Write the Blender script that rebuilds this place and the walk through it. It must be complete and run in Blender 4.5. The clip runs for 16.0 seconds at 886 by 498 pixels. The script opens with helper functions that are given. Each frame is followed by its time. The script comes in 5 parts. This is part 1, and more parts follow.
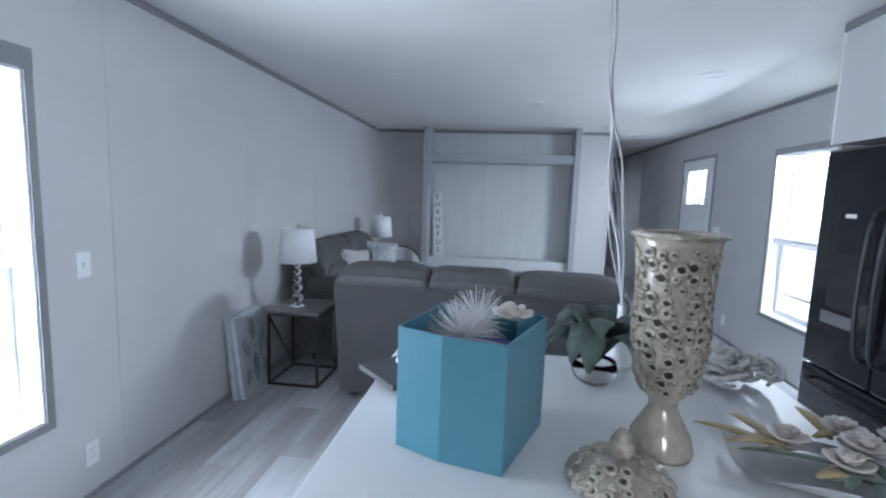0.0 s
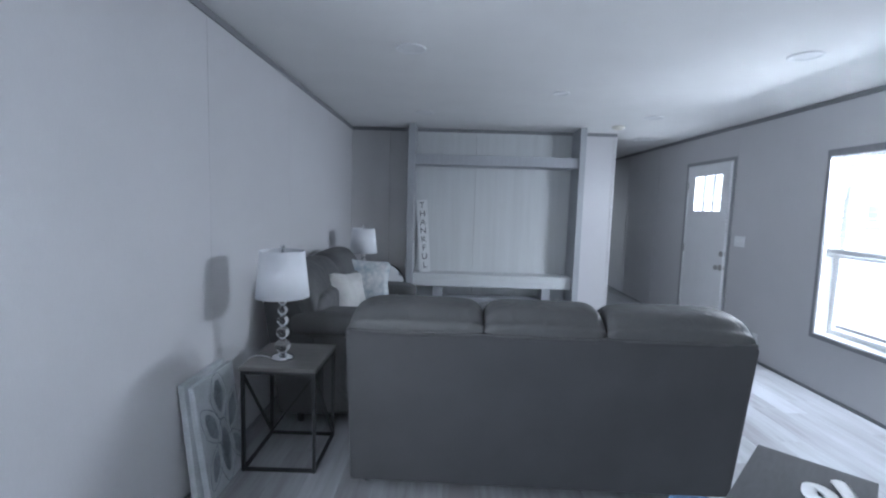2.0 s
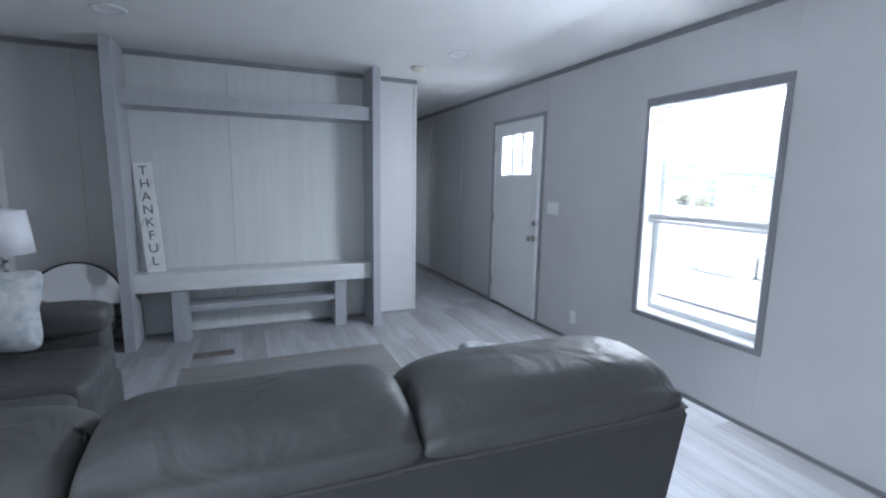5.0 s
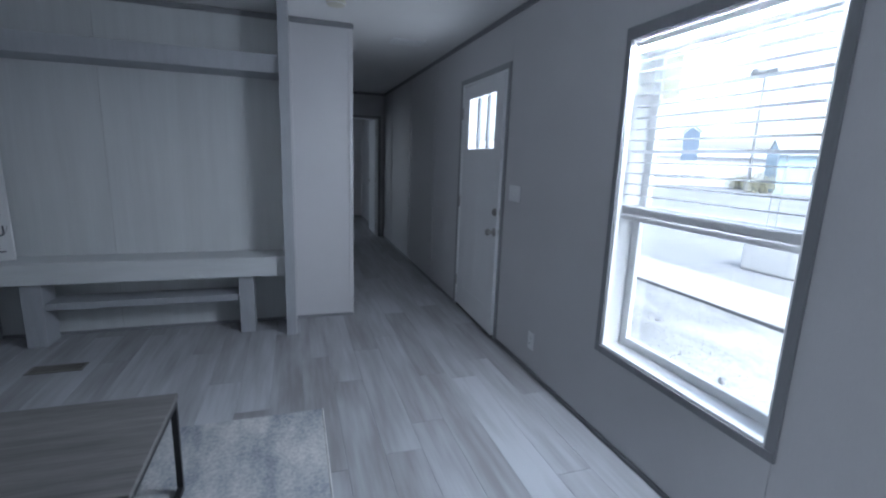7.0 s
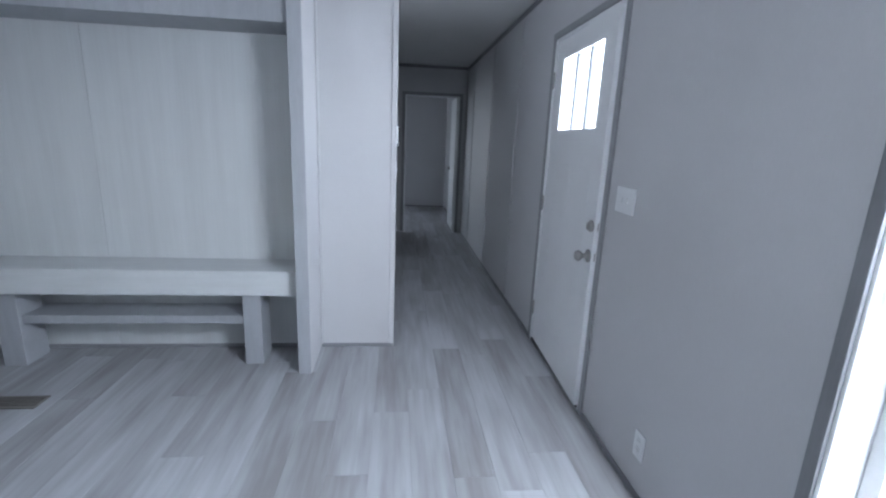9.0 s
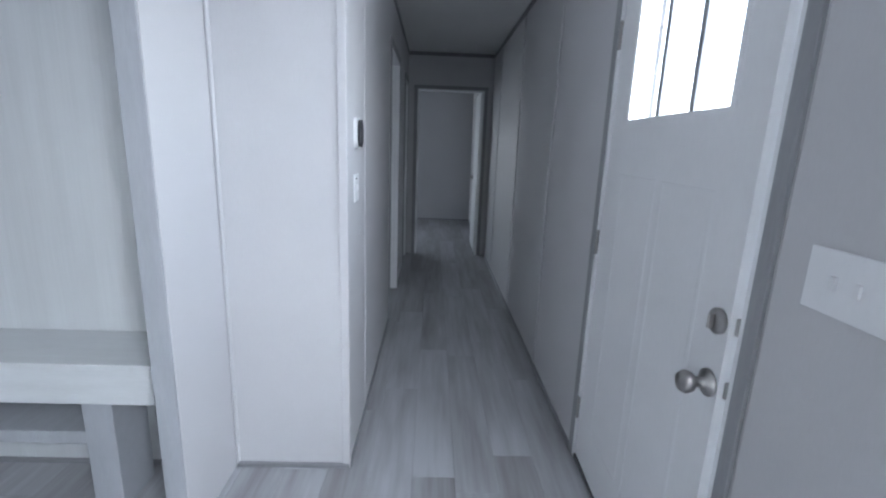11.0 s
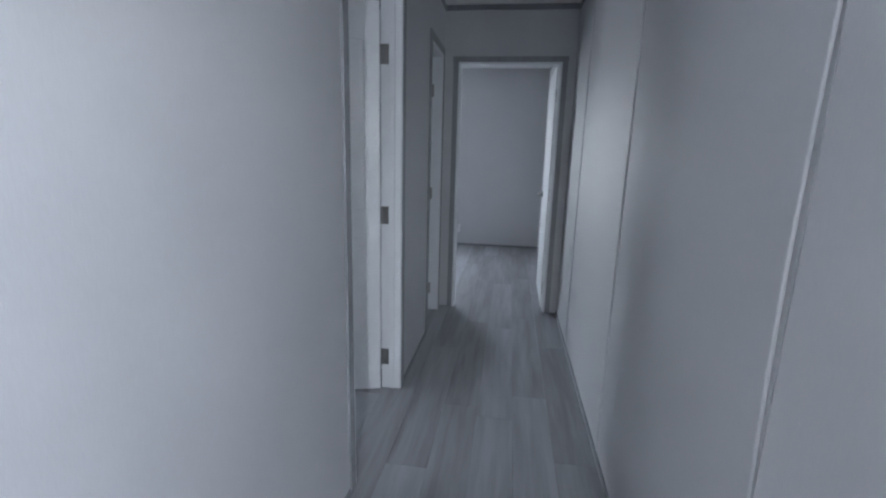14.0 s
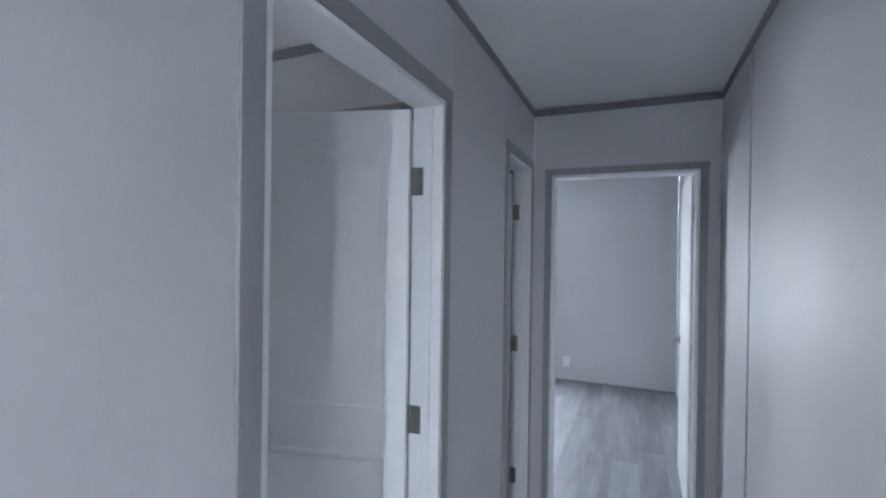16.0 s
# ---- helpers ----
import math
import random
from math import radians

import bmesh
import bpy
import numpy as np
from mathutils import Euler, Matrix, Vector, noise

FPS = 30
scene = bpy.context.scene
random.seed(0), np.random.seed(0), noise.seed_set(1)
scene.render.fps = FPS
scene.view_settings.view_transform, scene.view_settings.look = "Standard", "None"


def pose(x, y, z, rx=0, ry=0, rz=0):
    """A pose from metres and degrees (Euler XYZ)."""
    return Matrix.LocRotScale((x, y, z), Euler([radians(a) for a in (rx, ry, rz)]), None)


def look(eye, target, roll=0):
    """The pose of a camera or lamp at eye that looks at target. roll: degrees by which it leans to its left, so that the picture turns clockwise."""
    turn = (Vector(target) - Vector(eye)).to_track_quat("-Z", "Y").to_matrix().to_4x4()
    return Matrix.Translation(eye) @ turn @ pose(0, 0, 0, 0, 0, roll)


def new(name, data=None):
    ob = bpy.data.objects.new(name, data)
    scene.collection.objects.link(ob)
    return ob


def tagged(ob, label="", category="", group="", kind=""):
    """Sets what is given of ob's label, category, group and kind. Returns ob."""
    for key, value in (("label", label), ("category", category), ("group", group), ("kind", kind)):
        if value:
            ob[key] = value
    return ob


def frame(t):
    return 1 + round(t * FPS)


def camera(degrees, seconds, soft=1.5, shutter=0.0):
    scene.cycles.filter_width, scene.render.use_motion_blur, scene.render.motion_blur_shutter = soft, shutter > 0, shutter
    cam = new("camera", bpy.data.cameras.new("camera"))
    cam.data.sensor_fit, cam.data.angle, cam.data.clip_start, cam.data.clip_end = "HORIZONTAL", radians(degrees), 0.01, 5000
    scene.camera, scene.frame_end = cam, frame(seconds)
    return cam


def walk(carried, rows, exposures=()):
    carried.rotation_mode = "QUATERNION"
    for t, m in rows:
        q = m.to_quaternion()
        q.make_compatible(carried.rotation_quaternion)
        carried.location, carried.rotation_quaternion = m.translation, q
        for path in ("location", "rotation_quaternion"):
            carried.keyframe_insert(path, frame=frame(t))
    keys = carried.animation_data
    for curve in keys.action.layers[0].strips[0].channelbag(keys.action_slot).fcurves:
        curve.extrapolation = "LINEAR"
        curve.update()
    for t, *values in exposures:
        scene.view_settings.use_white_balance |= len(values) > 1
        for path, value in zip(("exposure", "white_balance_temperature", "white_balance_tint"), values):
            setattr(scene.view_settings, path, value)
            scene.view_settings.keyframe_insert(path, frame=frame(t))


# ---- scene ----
cam = camera(88.2, 16.0, soft=2.2)
PATH = [
    (0, (-0.011, -0.036, 1.474), (-0.267, 1.934, 1.239), 2.0),
    (0.5, (-0.182, 0.177, 1.49), (-0.45, 2.15, 1.295), 1.9),
    (1, (-0.425, 0.35, 1.481), (-0.651, 2.328, 1.29), 1.9),
    (1.5, (-0.574, 0.521, 1.442), (-0.735, 2.504, 1.242), 1.8),
    (2, (-0.659, 0.771, 1.463), (-0.673, 2.761, 1.267), 1.7),
    (2.5, (-0.8, 1.014, 1.439), (-0.639, 2.998, 1.239), 1.6),
    (3, (-0.823, 1.23, 1.41), (-0.535, 3.197, 1.191), 1.4),
    (3.5, (-0.78, 1.5, 1.428), (-0.336, 3.436, 1.191), 1.3),
    (4, (-0.647, 1.775, 1.411), (-0.037, 3.662, 1.151), 1.1),
    (4.5, (-0.471, 1.953, 1.406), (0.248, 3.797, 1.123), 1.0),
    (5, (-0.2, 2.073, 1.399), (0.581, 3.89, 1.104), 1.0),
    (5.2, (-0.085, 2.125, 1.391), (0.721, 3.931, 1.089), 1.0),
    (6.2, (0.545, 2.425, 1.388), (1.245, 4.247, 1.036), 1.6),
    (7.3, (1.097, 2.823, 1.388), (1.635, 4.706, 0.981), 2.1),
    (7.5, (1.182, 2.908, 1.385), (1.653, 4.806, 0.965), 2.1),
    (8, (1.335, 3.159, 1.412), (1.708, 5.073, 0.967), 2.1),
    (8.5, (1.385, 3.474, 1.406), (1.699, 5.396, 0.949), 2.1),
    (9, (1.437, 3.712, 1.388), (1.644, 5.646, 0.922), 2.4),
    (9.5, (1.567, 4.004, 1.411), (1.707, 5.943, 0.94), 2.4),
    (10, (1.608, 4.347, 1.388), (1.717, 6.287, 0.915), 2.3),
    (11.2, (1.785, 5.02, 1.366), (1.826, 6.969, 0.924), 2.1),
    (12.5, (1.961, 5.86, 1.328), (1.872, 7.81, 0.894), 1.8),
    (13, (1.979, 6.2, 1.287), (1.824, 8.146, 0.851), 1.8),
    (13.5, (1.971, 6.506, 1.286), (1.771, 8.447, 0.846), 1.7),
    (14, (1.98, 6.818, 1.315), (1.709, 8.755, 0.895), 1.5),
    (14.5, (1.971, 7.137, 1.372), (1.65, 9.078, 1.011), 1.6),
    (15, (1.951, 7.367, 1.44), (1.564, 9.313, 1.183), 1.4),
    (15.5, (1.986, 7.54, 1.508), (1.451, 9.464, 1.4), 1.3),
    (16, (2.014, 7.758, 1.549), (1.237, 9.6, 1.542), 0.8),
]
EXPOSURES = [(0, 5.95, 5540, 10), (1.5, 5.95, 5580, 10), (2.5, 5.95, 5620, 10), (4.0, 5.95, 5660, 10), (5.0, 5.95, 5660, 10), (7.5, 4.62, 5480, 10), (8.0, 4.45, 5460, 10), (8.5, 5.45, 5500, 10), (9.0, 6.05, 5680, 10), (10, 6.15, 5780, 10), (12.5, 6.6, 5850, 10), (13.5, 6.95, 5850, 10), (15, 7.4, 5830, 10), (16, 7.75, 5830, 10)]
walk(cam, [(t, look(eye, target, roll)) for t, eye, target, roll in PATH], EXPOSURES)

# ---------------------------------------------------------------- light
world = bpy.data.worlds.new("overcast_sky")
world.use_nodes = True
scene.world = world
wn = world.node_tree.nodes
sky = wn.new("ShaderNodeTexSky")
sky.sky_type = "NISHITA"
sky.sun_disc = False
sky.sun_elevation, sky.sun_rotation = radians(42), radians(180)
sky.dust_density, sky.air_density = 4.0, 1.4
grey = wn.new("ShaderNodeHueSaturation")
grey.inputs["Saturation"].default_value = 0.35
world.node_tree.links.new(sky.outputs[0], grey.inputs["Color"])
world.node_tree.links.new(grey.outputs[0], wn["Background"].inputs[0])
wn["Background"].inputs[1].default_value = 0.026

sun = new("sun", bpy.data.lights.new("sun", "SUN"))
sun.data.energy, sun.data.angle, sun.data.color = 0.15, radians(20), (1.0, 0.97, 0.93)
sun.matrix_world = look((0, 0, 30), (0, 27, 0))


def sky_window(at, turn, w, h, watts, down=0):
    """Daylight that enters by a window, as a panel in its opening."""
    lamp = new("window_daylight", bpy.data.lights.new("window_daylight", "AREA"))
    lamp.data.shape, lamp.data.size, lamp.data.size_y, lamp.data.energy, lamp.data.color = "RECTANGLE", w, h, watts, (0.97, 0.985, 1.0)
    lamp.matrix_world = pose(*at, 90 - down, 0, turn)


sky_window((-2.045, 1.123, 1.18), -90, 0.84, 1.40, 1.15)
sky_window((0.325, 13.435, 1.22), 180, 0.90, 1.40, 0.25)
# panel added at an unseen opening to light the side room
sky_window((-1.985, 7.7, 1.48), -90, 0.78, 0.92, 0.046)
sky_window((2.437, 4.098, 1.903), 90, 0.82, 0.05, 1.60, 52)
sky_window((2.500, 6.270, 1.68), 90, 0.60, 0.42, 0.13)


# ---------------------------------------------------------------- materials
def mat(name, color, rough=0.6, metal=0.0, vary=0.12, scale=(6, 6, 6), fine=(90, 90, 90), bump=0.001, spec=0.5, each=0.0, coat=0.0, pale=None, crease=0.0):
    """A surface with stains at one scale, grain and relief at a finer one, and a tint for each piece."""
    m = bpy.data.materials.new(name)
    m.use_nodes = True
    n, l = m.node_tree.nodes, m.node_tree.links
    p = n["Principled BSDF"]
    tc = n.new("ShaderNodeTexCoord")
    info = n.new("ShaderNodeObjectInfo")
    shift = n.new("ShaderNodeVectorMath")
    shift.operation = "ADD"
    times = n.new("ShaderNodeMath")
    times.operation = "MULTIPLY"
    times.inputs[1].default_value = 37.0 if each else 0.0
    l.new(info.outputs["Random"], times.inputs[0])
    l.new(tc.outputs["Object"], shift.inputs[0])
    l.new(times.outputs[0], shift.inputs[1])
    tones = []
    for sc, detail in ((scale, 4), (fine, 3)):
        mp = n.new("ShaderNodeMapping")
        mp.inputs["Scale"].default_value = sc
        nz = n.new("ShaderNodeTexNoise")
        nz.inputs["Scale"].default_value = 1.0
        nz.inputs["Detail"].default_value = detail
        l.new(shift.outputs[0], mp.inputs[0])
        l.new(mp.outputs[0], nz.inputs["Vector"])
        tones.append(nz.outputs["Fac"])
    add = n.new("ShaderNodeMath")
    add.operation = "ADD"
    l.new(tones[0], add.inputs[0])
    half = n.new("ShaderNodeMath")
    half.operation = "MULTIPLY_ADD"
    half.inputs[1].default_value, half.inputs[2].default_value = each, -0.5 * each
    l.new(info.outputs["Random"], half.inputs[0])
    mix = n.new("ShaderNodeMath")
    mix.operation = "MULTIPLY_ADD"
    mix.inputs[1].default_value, mix.inputs[2].default_value = 0.6, -0.3
    l.new(tones[1], mix.inputs[0])
    l.new(mix.outputs[0], add.inputs[1])
    add2 = n.new("ShaderNodeMath")
    add2.operation = "ADD"
    l.new(add.outputs[0], add2.inputs[0])
    l.new(half.outputs[0], add2.inputs[1])
    ramp = n.new("ShaderNodeValToRGB")
    ramp.color_ramp.elements[0].position, ramp.color_ramp.elements[1].position = 0.2, 0.8
    ramp.color_ramp.elements[0].color = (*[c * (1 - vary) for c in color], 1)
    ramp.color_ramp.elements[1].color = (*(pale or [min(1, c * (1 + vary)) for c in color]), 1)
    l.new(add2.outputs[0], ramp.inputs[0])
    l.new(ramp.outputs[0], p.inputs["Base Color"])
    rr = n.new("ShaderNodeMapRange")
    rr.inputs["To Min"].default_value, rr.inputs["To Max"].default_value = max(0, rough - 0.08), min(1, rough + 0.08)
    l.new(tones[0], rr.inputs[0])
    l.new(rr.outputs[0], p.inputs["Roughness"])
    p.inputs["Metallic"].default_value = metal
    p.inputs["Specular IOR Level"].default_value = spec
    p.inputs["Coat Weight"].default_value = coat
    if bump:
        b = n.new("ShaderNodeBump")
        b.inputs["Strength"].default_value = 0.5
        b.inputs["Distance"].default_value = bump
        l.new(tones[1], b.inputs["Height"])
        l.new(b.outputs[0], p.inputs["Normal"])
        if crease:
            warp = n.new("ShaderNodeTexNoise")
            warp.inputs["Scale"].default_value, warp.inputs["Detail"].default_value, warp.inputs["Distortion"].default_value = 9.0, 2.0, 1.2
            l.new(shift.outputs[0], warp.inputs["Vector"])
            b2 = n.new("ShaderNodeBump")
            b2.inputs["Strength"].default_value, b2.inputs["Distance"].default_value = 0.6, crease
            l.new(warp.outputs["Fac"], b2.inputs["Height"])
            l.new(b.outputs[0], b2.inputs["Normal"])
            l.new(b2.outputs[0], p.inputs["Normal"])
    return m


def glass(name, color=(1, 1, 1), rough=0.0):
    m = bpy.data.materials.new(name)
    m.use_nodes = True
    p = m.node_tree.nodes["Principled BSDF"]
    p.inputs["Base Color"].default_value = (*color, 1)
    p.inputs["Roughness"].default_value = rough
    p.inputs["Transmission Weight"].default_value = 1.0
    p.inputs["IOR"].default_value = 1.45
    return m


def pane_glass(name, haze=0.0):
    """Thin flat glass: clear, with a little gloss."""
    m = bpy.data.materials.new(name)
    m.use_nodes = True
    n, l = m.node_tree.nodes, m.node_tree.links
    n.remove(n["Principled BSDF"])
    tr, gl, mx, fr = (n.new("ShaderNode" + k) for k in ("BsdfTransparent", "BsdfGlossy", "MixShader", "LayerWeight"))
    gl.inputs["Roughness"].default_value = 0.02
    tr.inputs["Color"].default_value = (0.95, 0.97, 0.98, 1)
    fr.inputs["Blend"].default_value = 0.2
    gain = n.new("ShaderNodeMath")
    gain.operation = "MULTIPLY_ADD"
    gain.inputs[1].default_value, gain.inputs[2].default_value = 0.5, 0.03
    l.new(fr.outputs["Facing"], gain.inputs[0])
    l.new(gain.outputs[0], mx.inputs[0])
    l.new(tr.outputs[0], mx.inputs[1])
    l.new(gl.outputs[0], mx.inputs[2])
    l.new(mx.outputs[0], n["Material Output"].inputs[0])
    return m


def film(name, color):
    """A thin sticker that lets some daylight through from behind."""
    m = mat(name, color, 0.6, vary=0.08, bump=0)
    n, l = m.node_tree.nodes, m.node_tree.links
    tl, mx = n.new("ShaderNodeBsdfTranslucent"), n.new("ShaderNodeMixShader")
    tl.inputs["Color"].default_value = (*color, 1)
    mx.inputs[0].default_value = 0.7
    l.new(n["Principled BSDF"].outputs[0], mx.inputs[1])
    l.new(tl.outputs[0], mx.inputs[2])
    l.new(mx.outputs[0], n["Material Output"].inputs[0])
    return m


WALL = mat("wall_vinyl", (0.55, 0.55, 0.565), 0.50, spec=0.30, vary=0.035, scale=(2, 2, 2), fine=(220, 220, 60), bump=0.0006)
WALL_END = mat("wall_vinyl_end", (0.51, 0.51, 0.52), 0.5, vary=0.04, scale=(2, 2, 2), fine=(220, 220, 60), bump=0.0006)
GRAINED = mat("wall_wood_print", (0.56, 0.58, 0.59), 0.5, vary=0.07, scale=(14, 14, 0.7), fine=(160, 160, 3), bump=0.0006)
TRIM = mat("grey_trim", (0.23, 0.235, 0.25), 0.5, vary=0.10, scale=(20, 20, 3), fine=(150, 150, 20), bump=0.0006)
BUILT = mat("built_in_grey", (0.36, 0.375, 0.40), 0.5, vary=0.08, scale=(30, 4, 4), fine=(200, 30, 30), bump=0.0006)
BENCHTOP = mat("bench_pale", (0.58, 0.60, 0.61), 0.5, vary=0.06, scale=(4, 30, 30), fine=(30, 200, 200), bump=0.0006)
CEIL = mat("ceiling_paint", (0.78, 0.78, 0.775), 0.8, vary=0.03, scale=(3, 3, 3), fine=(140, 140, 140), bump=0.003)
WHITE = mat("white_paint", (0.79, 0.80, 0.815), 0.4, vary=0.03, scale=(5, 5, 5), fine=(90, 90, 30), bump=0.0005)
VINYL = mat("white_vinyl", (0.78, 0.79, 0.80), 0.35, vary=0.03, bump=0.0003)
PLANK = mat("plank_grey_oak", (0.285, 0.28, 0.287), 0.42, pale=(0.42, 0.435, 0.46), vary=0.16, scale=(9, 1.3, 4), fine=(34, 2.2, 10), bump=0.0008, each=0.42)
CASING = mat("grey_casing", (0.29, 0.295, 0.31), 0.5, vary=0.12, scale=(20, 20, 3), fine=(150, 150, 20), bump=0.0006)
FLOOR_GAP = mat("plank_gap", (0.20, 0.20, 0.205), 0.8, vary=0.1)
JOINT = mat("joint_dark", (0.10, 0.10, 0.105), 0.8, vary=0.1)
LEATHER = mat("dark_leather", (0.072, 0.073, 0.075), 0.56, crease=0.017, vary=0.18, scale=(5, 5, 5), fine=(260, 260, 260), bump=0.0008)
LEATHER_FLAT = mat("dark_leather_panel", (0.056, 0.057, 0.060), 0.6, spec=0.3, vary=0.15, scale=(4, 4, 4), fine=(260, 260, 260), bump=0.0008)
BLACK = mat("black_metal", (0.025, 0.026, 0.028), 0.45, vary=0.2, metal=0.3, bump=0.0004)
TABLETOP = mat("dark_grey_wood", (0.15, 0.145, 0.143), 0.40, vary=0.35, scale=(2, 30, 30), fine=(12, 160, 160), bump=0.0008)
SHADE = mat("lamp_linen", (0.72, 0.74, 0.78), 0.85, vary=0.05, scale=(8, 8, 8), fine=(300, 300, 300), bump=0.001)
CHROME = mat("chrome", (0.72, 0.73, 0.75), 0.12, metal=1.0, vary=0.04, bump=0)
NICKEL = mat("brushed_nickel", (0.36, 0.35, 0.345), 0.32, metal=1.0, vary=0.1, bump=0)
CRYSTAL = glass("crystal")
CLEAR = pane_glass("window_glass")
FABRIC = mat("pillow_cream", (0.47, 0.47, 0.46), 0.9, vary=0.22, scale=(11, 11, 11), fine=(220, 220, 220), bump=0.002)
FABRIC_DYED = mat("pillow_tie_dye", (0.27, 0.35, 0.42), 0.9, pale=(0.62, 0.615, 0.60), vary=0.25, scale=(6, 6, 6), fine=(26, 26, 26), bump=0.002)
FABRIC_BLUE = mat("pillow_pale_blue", (0.42, 0.52, 0.57), 0.9, vary=0.3, scale=(9, 9, 9), fine=(220, 220, 220), bump=0.002)
RUG = mat("rug_faded", (0.25, 0.29, 0.345), 0.95, pale=(0.60, 0.59, 0.57), vary=0.25, scale=(9, 3.0, 7), fine=(75, 60, 60), bump=0.004)
PAPERWHITE = mat("sign_white", (0.72, 0.73, 0.74), 0.6, vary=0.10, scale=(6, 6, 2), fine=(90, 90, 90), bump=0.0005)
INK = mat("ink_grey", (0.07, 0.075, 0.085), 0.7, vary=0.15, bump=0)
CHALK = mat("board_charcoal", (0.045, 0.048, 0.054), 0.7, vary=0.25, scale=(4, 30, 4), fine=(30, 120, 60), bump=0.0008)
TEAL = mat("teal_card", (0.068, 0.20, 0.27), 0.45, vary=0.05, scale=(5, 5, 5), fine=(120, 120, 120), bump=0.0004)
BLUE = mat("blue_cloth", (0.06, 0.13, 0.24), 0.8, vary=0.2)
VIOLET = mat("violet_tissue", (0.10, 0.11, 0.26), 0.7, vary=0.35, scale=(30, 30, 30))
COUNTER = mat("white_laminate", (0.54, 0.555, 0.57), 0.46, spec=0.35, vary=0.04, scale=(4, 4, 4), fine=(120, 120, 120), bump=0.0002)
CERAMIC = mat("olive_glaze", (0.31, 0.285, 0.235), 0.16, vary=0.25, scale=(25, 25, 25), fine=(90, 90, 90), bump=0.002, coat=0.6)
# shade inside the pierced holes, put into a dark colour
HOLE_SHADE = mat("painted_hole_shade", (0.05, 0.043, 0.03), 0.5, vary=0.25)
PEARL = mat("white_gloss_glass", (0.72, 0.73, 0.76), 0.12, vary=0.03, bump=0, coat=0.5)
BARK = mat("silver_branch", (0.42, 0.42, 0.44), 0.5, vary=0.2, metal=0.2)
LEAF = mat("dusty_green_leaf", (0.12, 0.16, 0.14), 0.5, vary=0.35, scale=(30, 30, 30), each=0.3)
DRIFT = mat("pale_driftwood", (0.36, 0.36, 0.35), 0.6, vary=0.35, scale=(30, 30, 30))
PETAL = mat("cream_petal", (0.52, 0.49, 0.46), 0.8, vary=0.12, scale=(20, 20, 20))
STRAW = mat("dry_leaf", (0.34, 0.27, 0.15), 0.8, vary=0.25, scale=(20, 20, 20))
QUILL = mat("white_quill", (0.48, 0.48, 0.50), 0.5, vary=0.05, bump=0)
FRIDGE = mat("black_gloss", (0.012, 0.013, 0.016), 0.10, vary=0.2, bump=0, coat=0.4)
FRIDGE_SIDE = mat("black_side", (0.02, 0.021, 0.024), 0.4, vary=0.2)
MIRROR = mat("mirror_silver", (0.86, 0.88, 0.88), 0.01, metal=1.0, vary=0.0, bump=0)
SCREEN = mat("dark_screen", (0.02, 0.022, 0.026), 0.08, vary=0.1, bump=0, coat=0.5)
BRONZE = mat("vent_bronze", (0.19, 0.18, 0.165), 0.5, metal=0.3, vary=0.15)
ART = mat("art_ground", (0.46, 0.49, 0.51), 0.7, vary=0.18, scale=(8, 8, 8))
ART_INK = mat("art_petals", (0.27, 0.30, 0.33), 0.7, vary=0.45, scale=(14, 14, 14))
GRAVEL = mat("gravel_ground", (0.225, 0.225, 0.222), 0.95, vary=0.62, scale=(1.3, 0.5, 0.6), fine=(22, 22, 22), bump=0.03)
PEBBLE = mat("pebble_grey", (0.27, 0.27, 0.266), 0.95, vary=0.6, scale=(9, 9, 9), fine=(60, 60, 60), bump=0.002)
ASPHALT = mat("asphalt", (0.17, 0.17, 0.175), 0.9, vary=0.2, scale=(0.3, 0.3, 0.3), fine=(20, 20, 20), bump=0.01)
CONCRETE = mat("concrete", (0.28, 0.277, 0.27), 0.9, vary=0.15, scale=(1, 1, 1), fine=(30, 30, 30), bump=0.004)
PRECAST = mat("precast_concrete", (0.48, 0.475, 0.46), 0.9, vary=0.15, scale=(2, 2, 2), fine=(30, 30, 30), bump=0.004)
SIDING = mat("pale_siding", (0.55, 0.55, 0.56), 0.6, vary=0.08, scale=(1, 1, 8))
SLATE = mat("blue_grey_siding", (0.28, 0.36, 0.42), 0.6, vary=0.12, scale=(1, 1, 8))
ROOF = mat("roof_shingle", (0.36, 0.37, 0.385), 0.9, vary=0.2)
GLASSDARK = mat("far_pane", (0.12, 0.13, 0.14), 0.1, vary=0.2, bump=0)
STEEL = mat("galvanised", (0.22, 0.22, 0.225), 0.5, metal=0.5, vary=0.2)
FOLIAGE = mat("dull_foliage", (0.20, 0.19, 0.12), 0.9, vary=0.4, scale=(3, 3, 3))
YELLOW = film("pale_yellow_label", (0.78, 0.77, 0.66))
SLAT = film("blind_slat", (0.84, 0.85, 0.86))
DECAL = film("blue_decal", (0.60, 0.66, 0.73))


# ---------------------------------------------------------------- building blocks
def mesh_of(bm, name, material, smooth=False):
    me = bpy.data.meshes.new(name)
    bmesh.ops.recalc_face_normals(bm, faces=bm.faces)
    if smooth:
        for f in bm.faces:
            f.smooth = True
    bm.to_mesh(me)
    bm.free()
    for m in (material if isinstance(material, (list, tuple)) else [material]):
        me.materials.append(m)
    return me


def part(name, bm, material, parent=None, label="", smooth=False):
    ob = new(name, mesh_of(bm, name, material, smooth))
    if parent is not None:
        ob.parent = parent
    if label:
        ob["label"] = label
    return ob


def thing(name, label, category, at=(0, 0, 0), turn=0.0, group="", kind=""):
    ob = new(name)
    ob.empty_display_size = 0.05
    ob.matrix_basis = pose(*at, 0, 0, turn)
    return tagged(ob, label, category, group, kind)


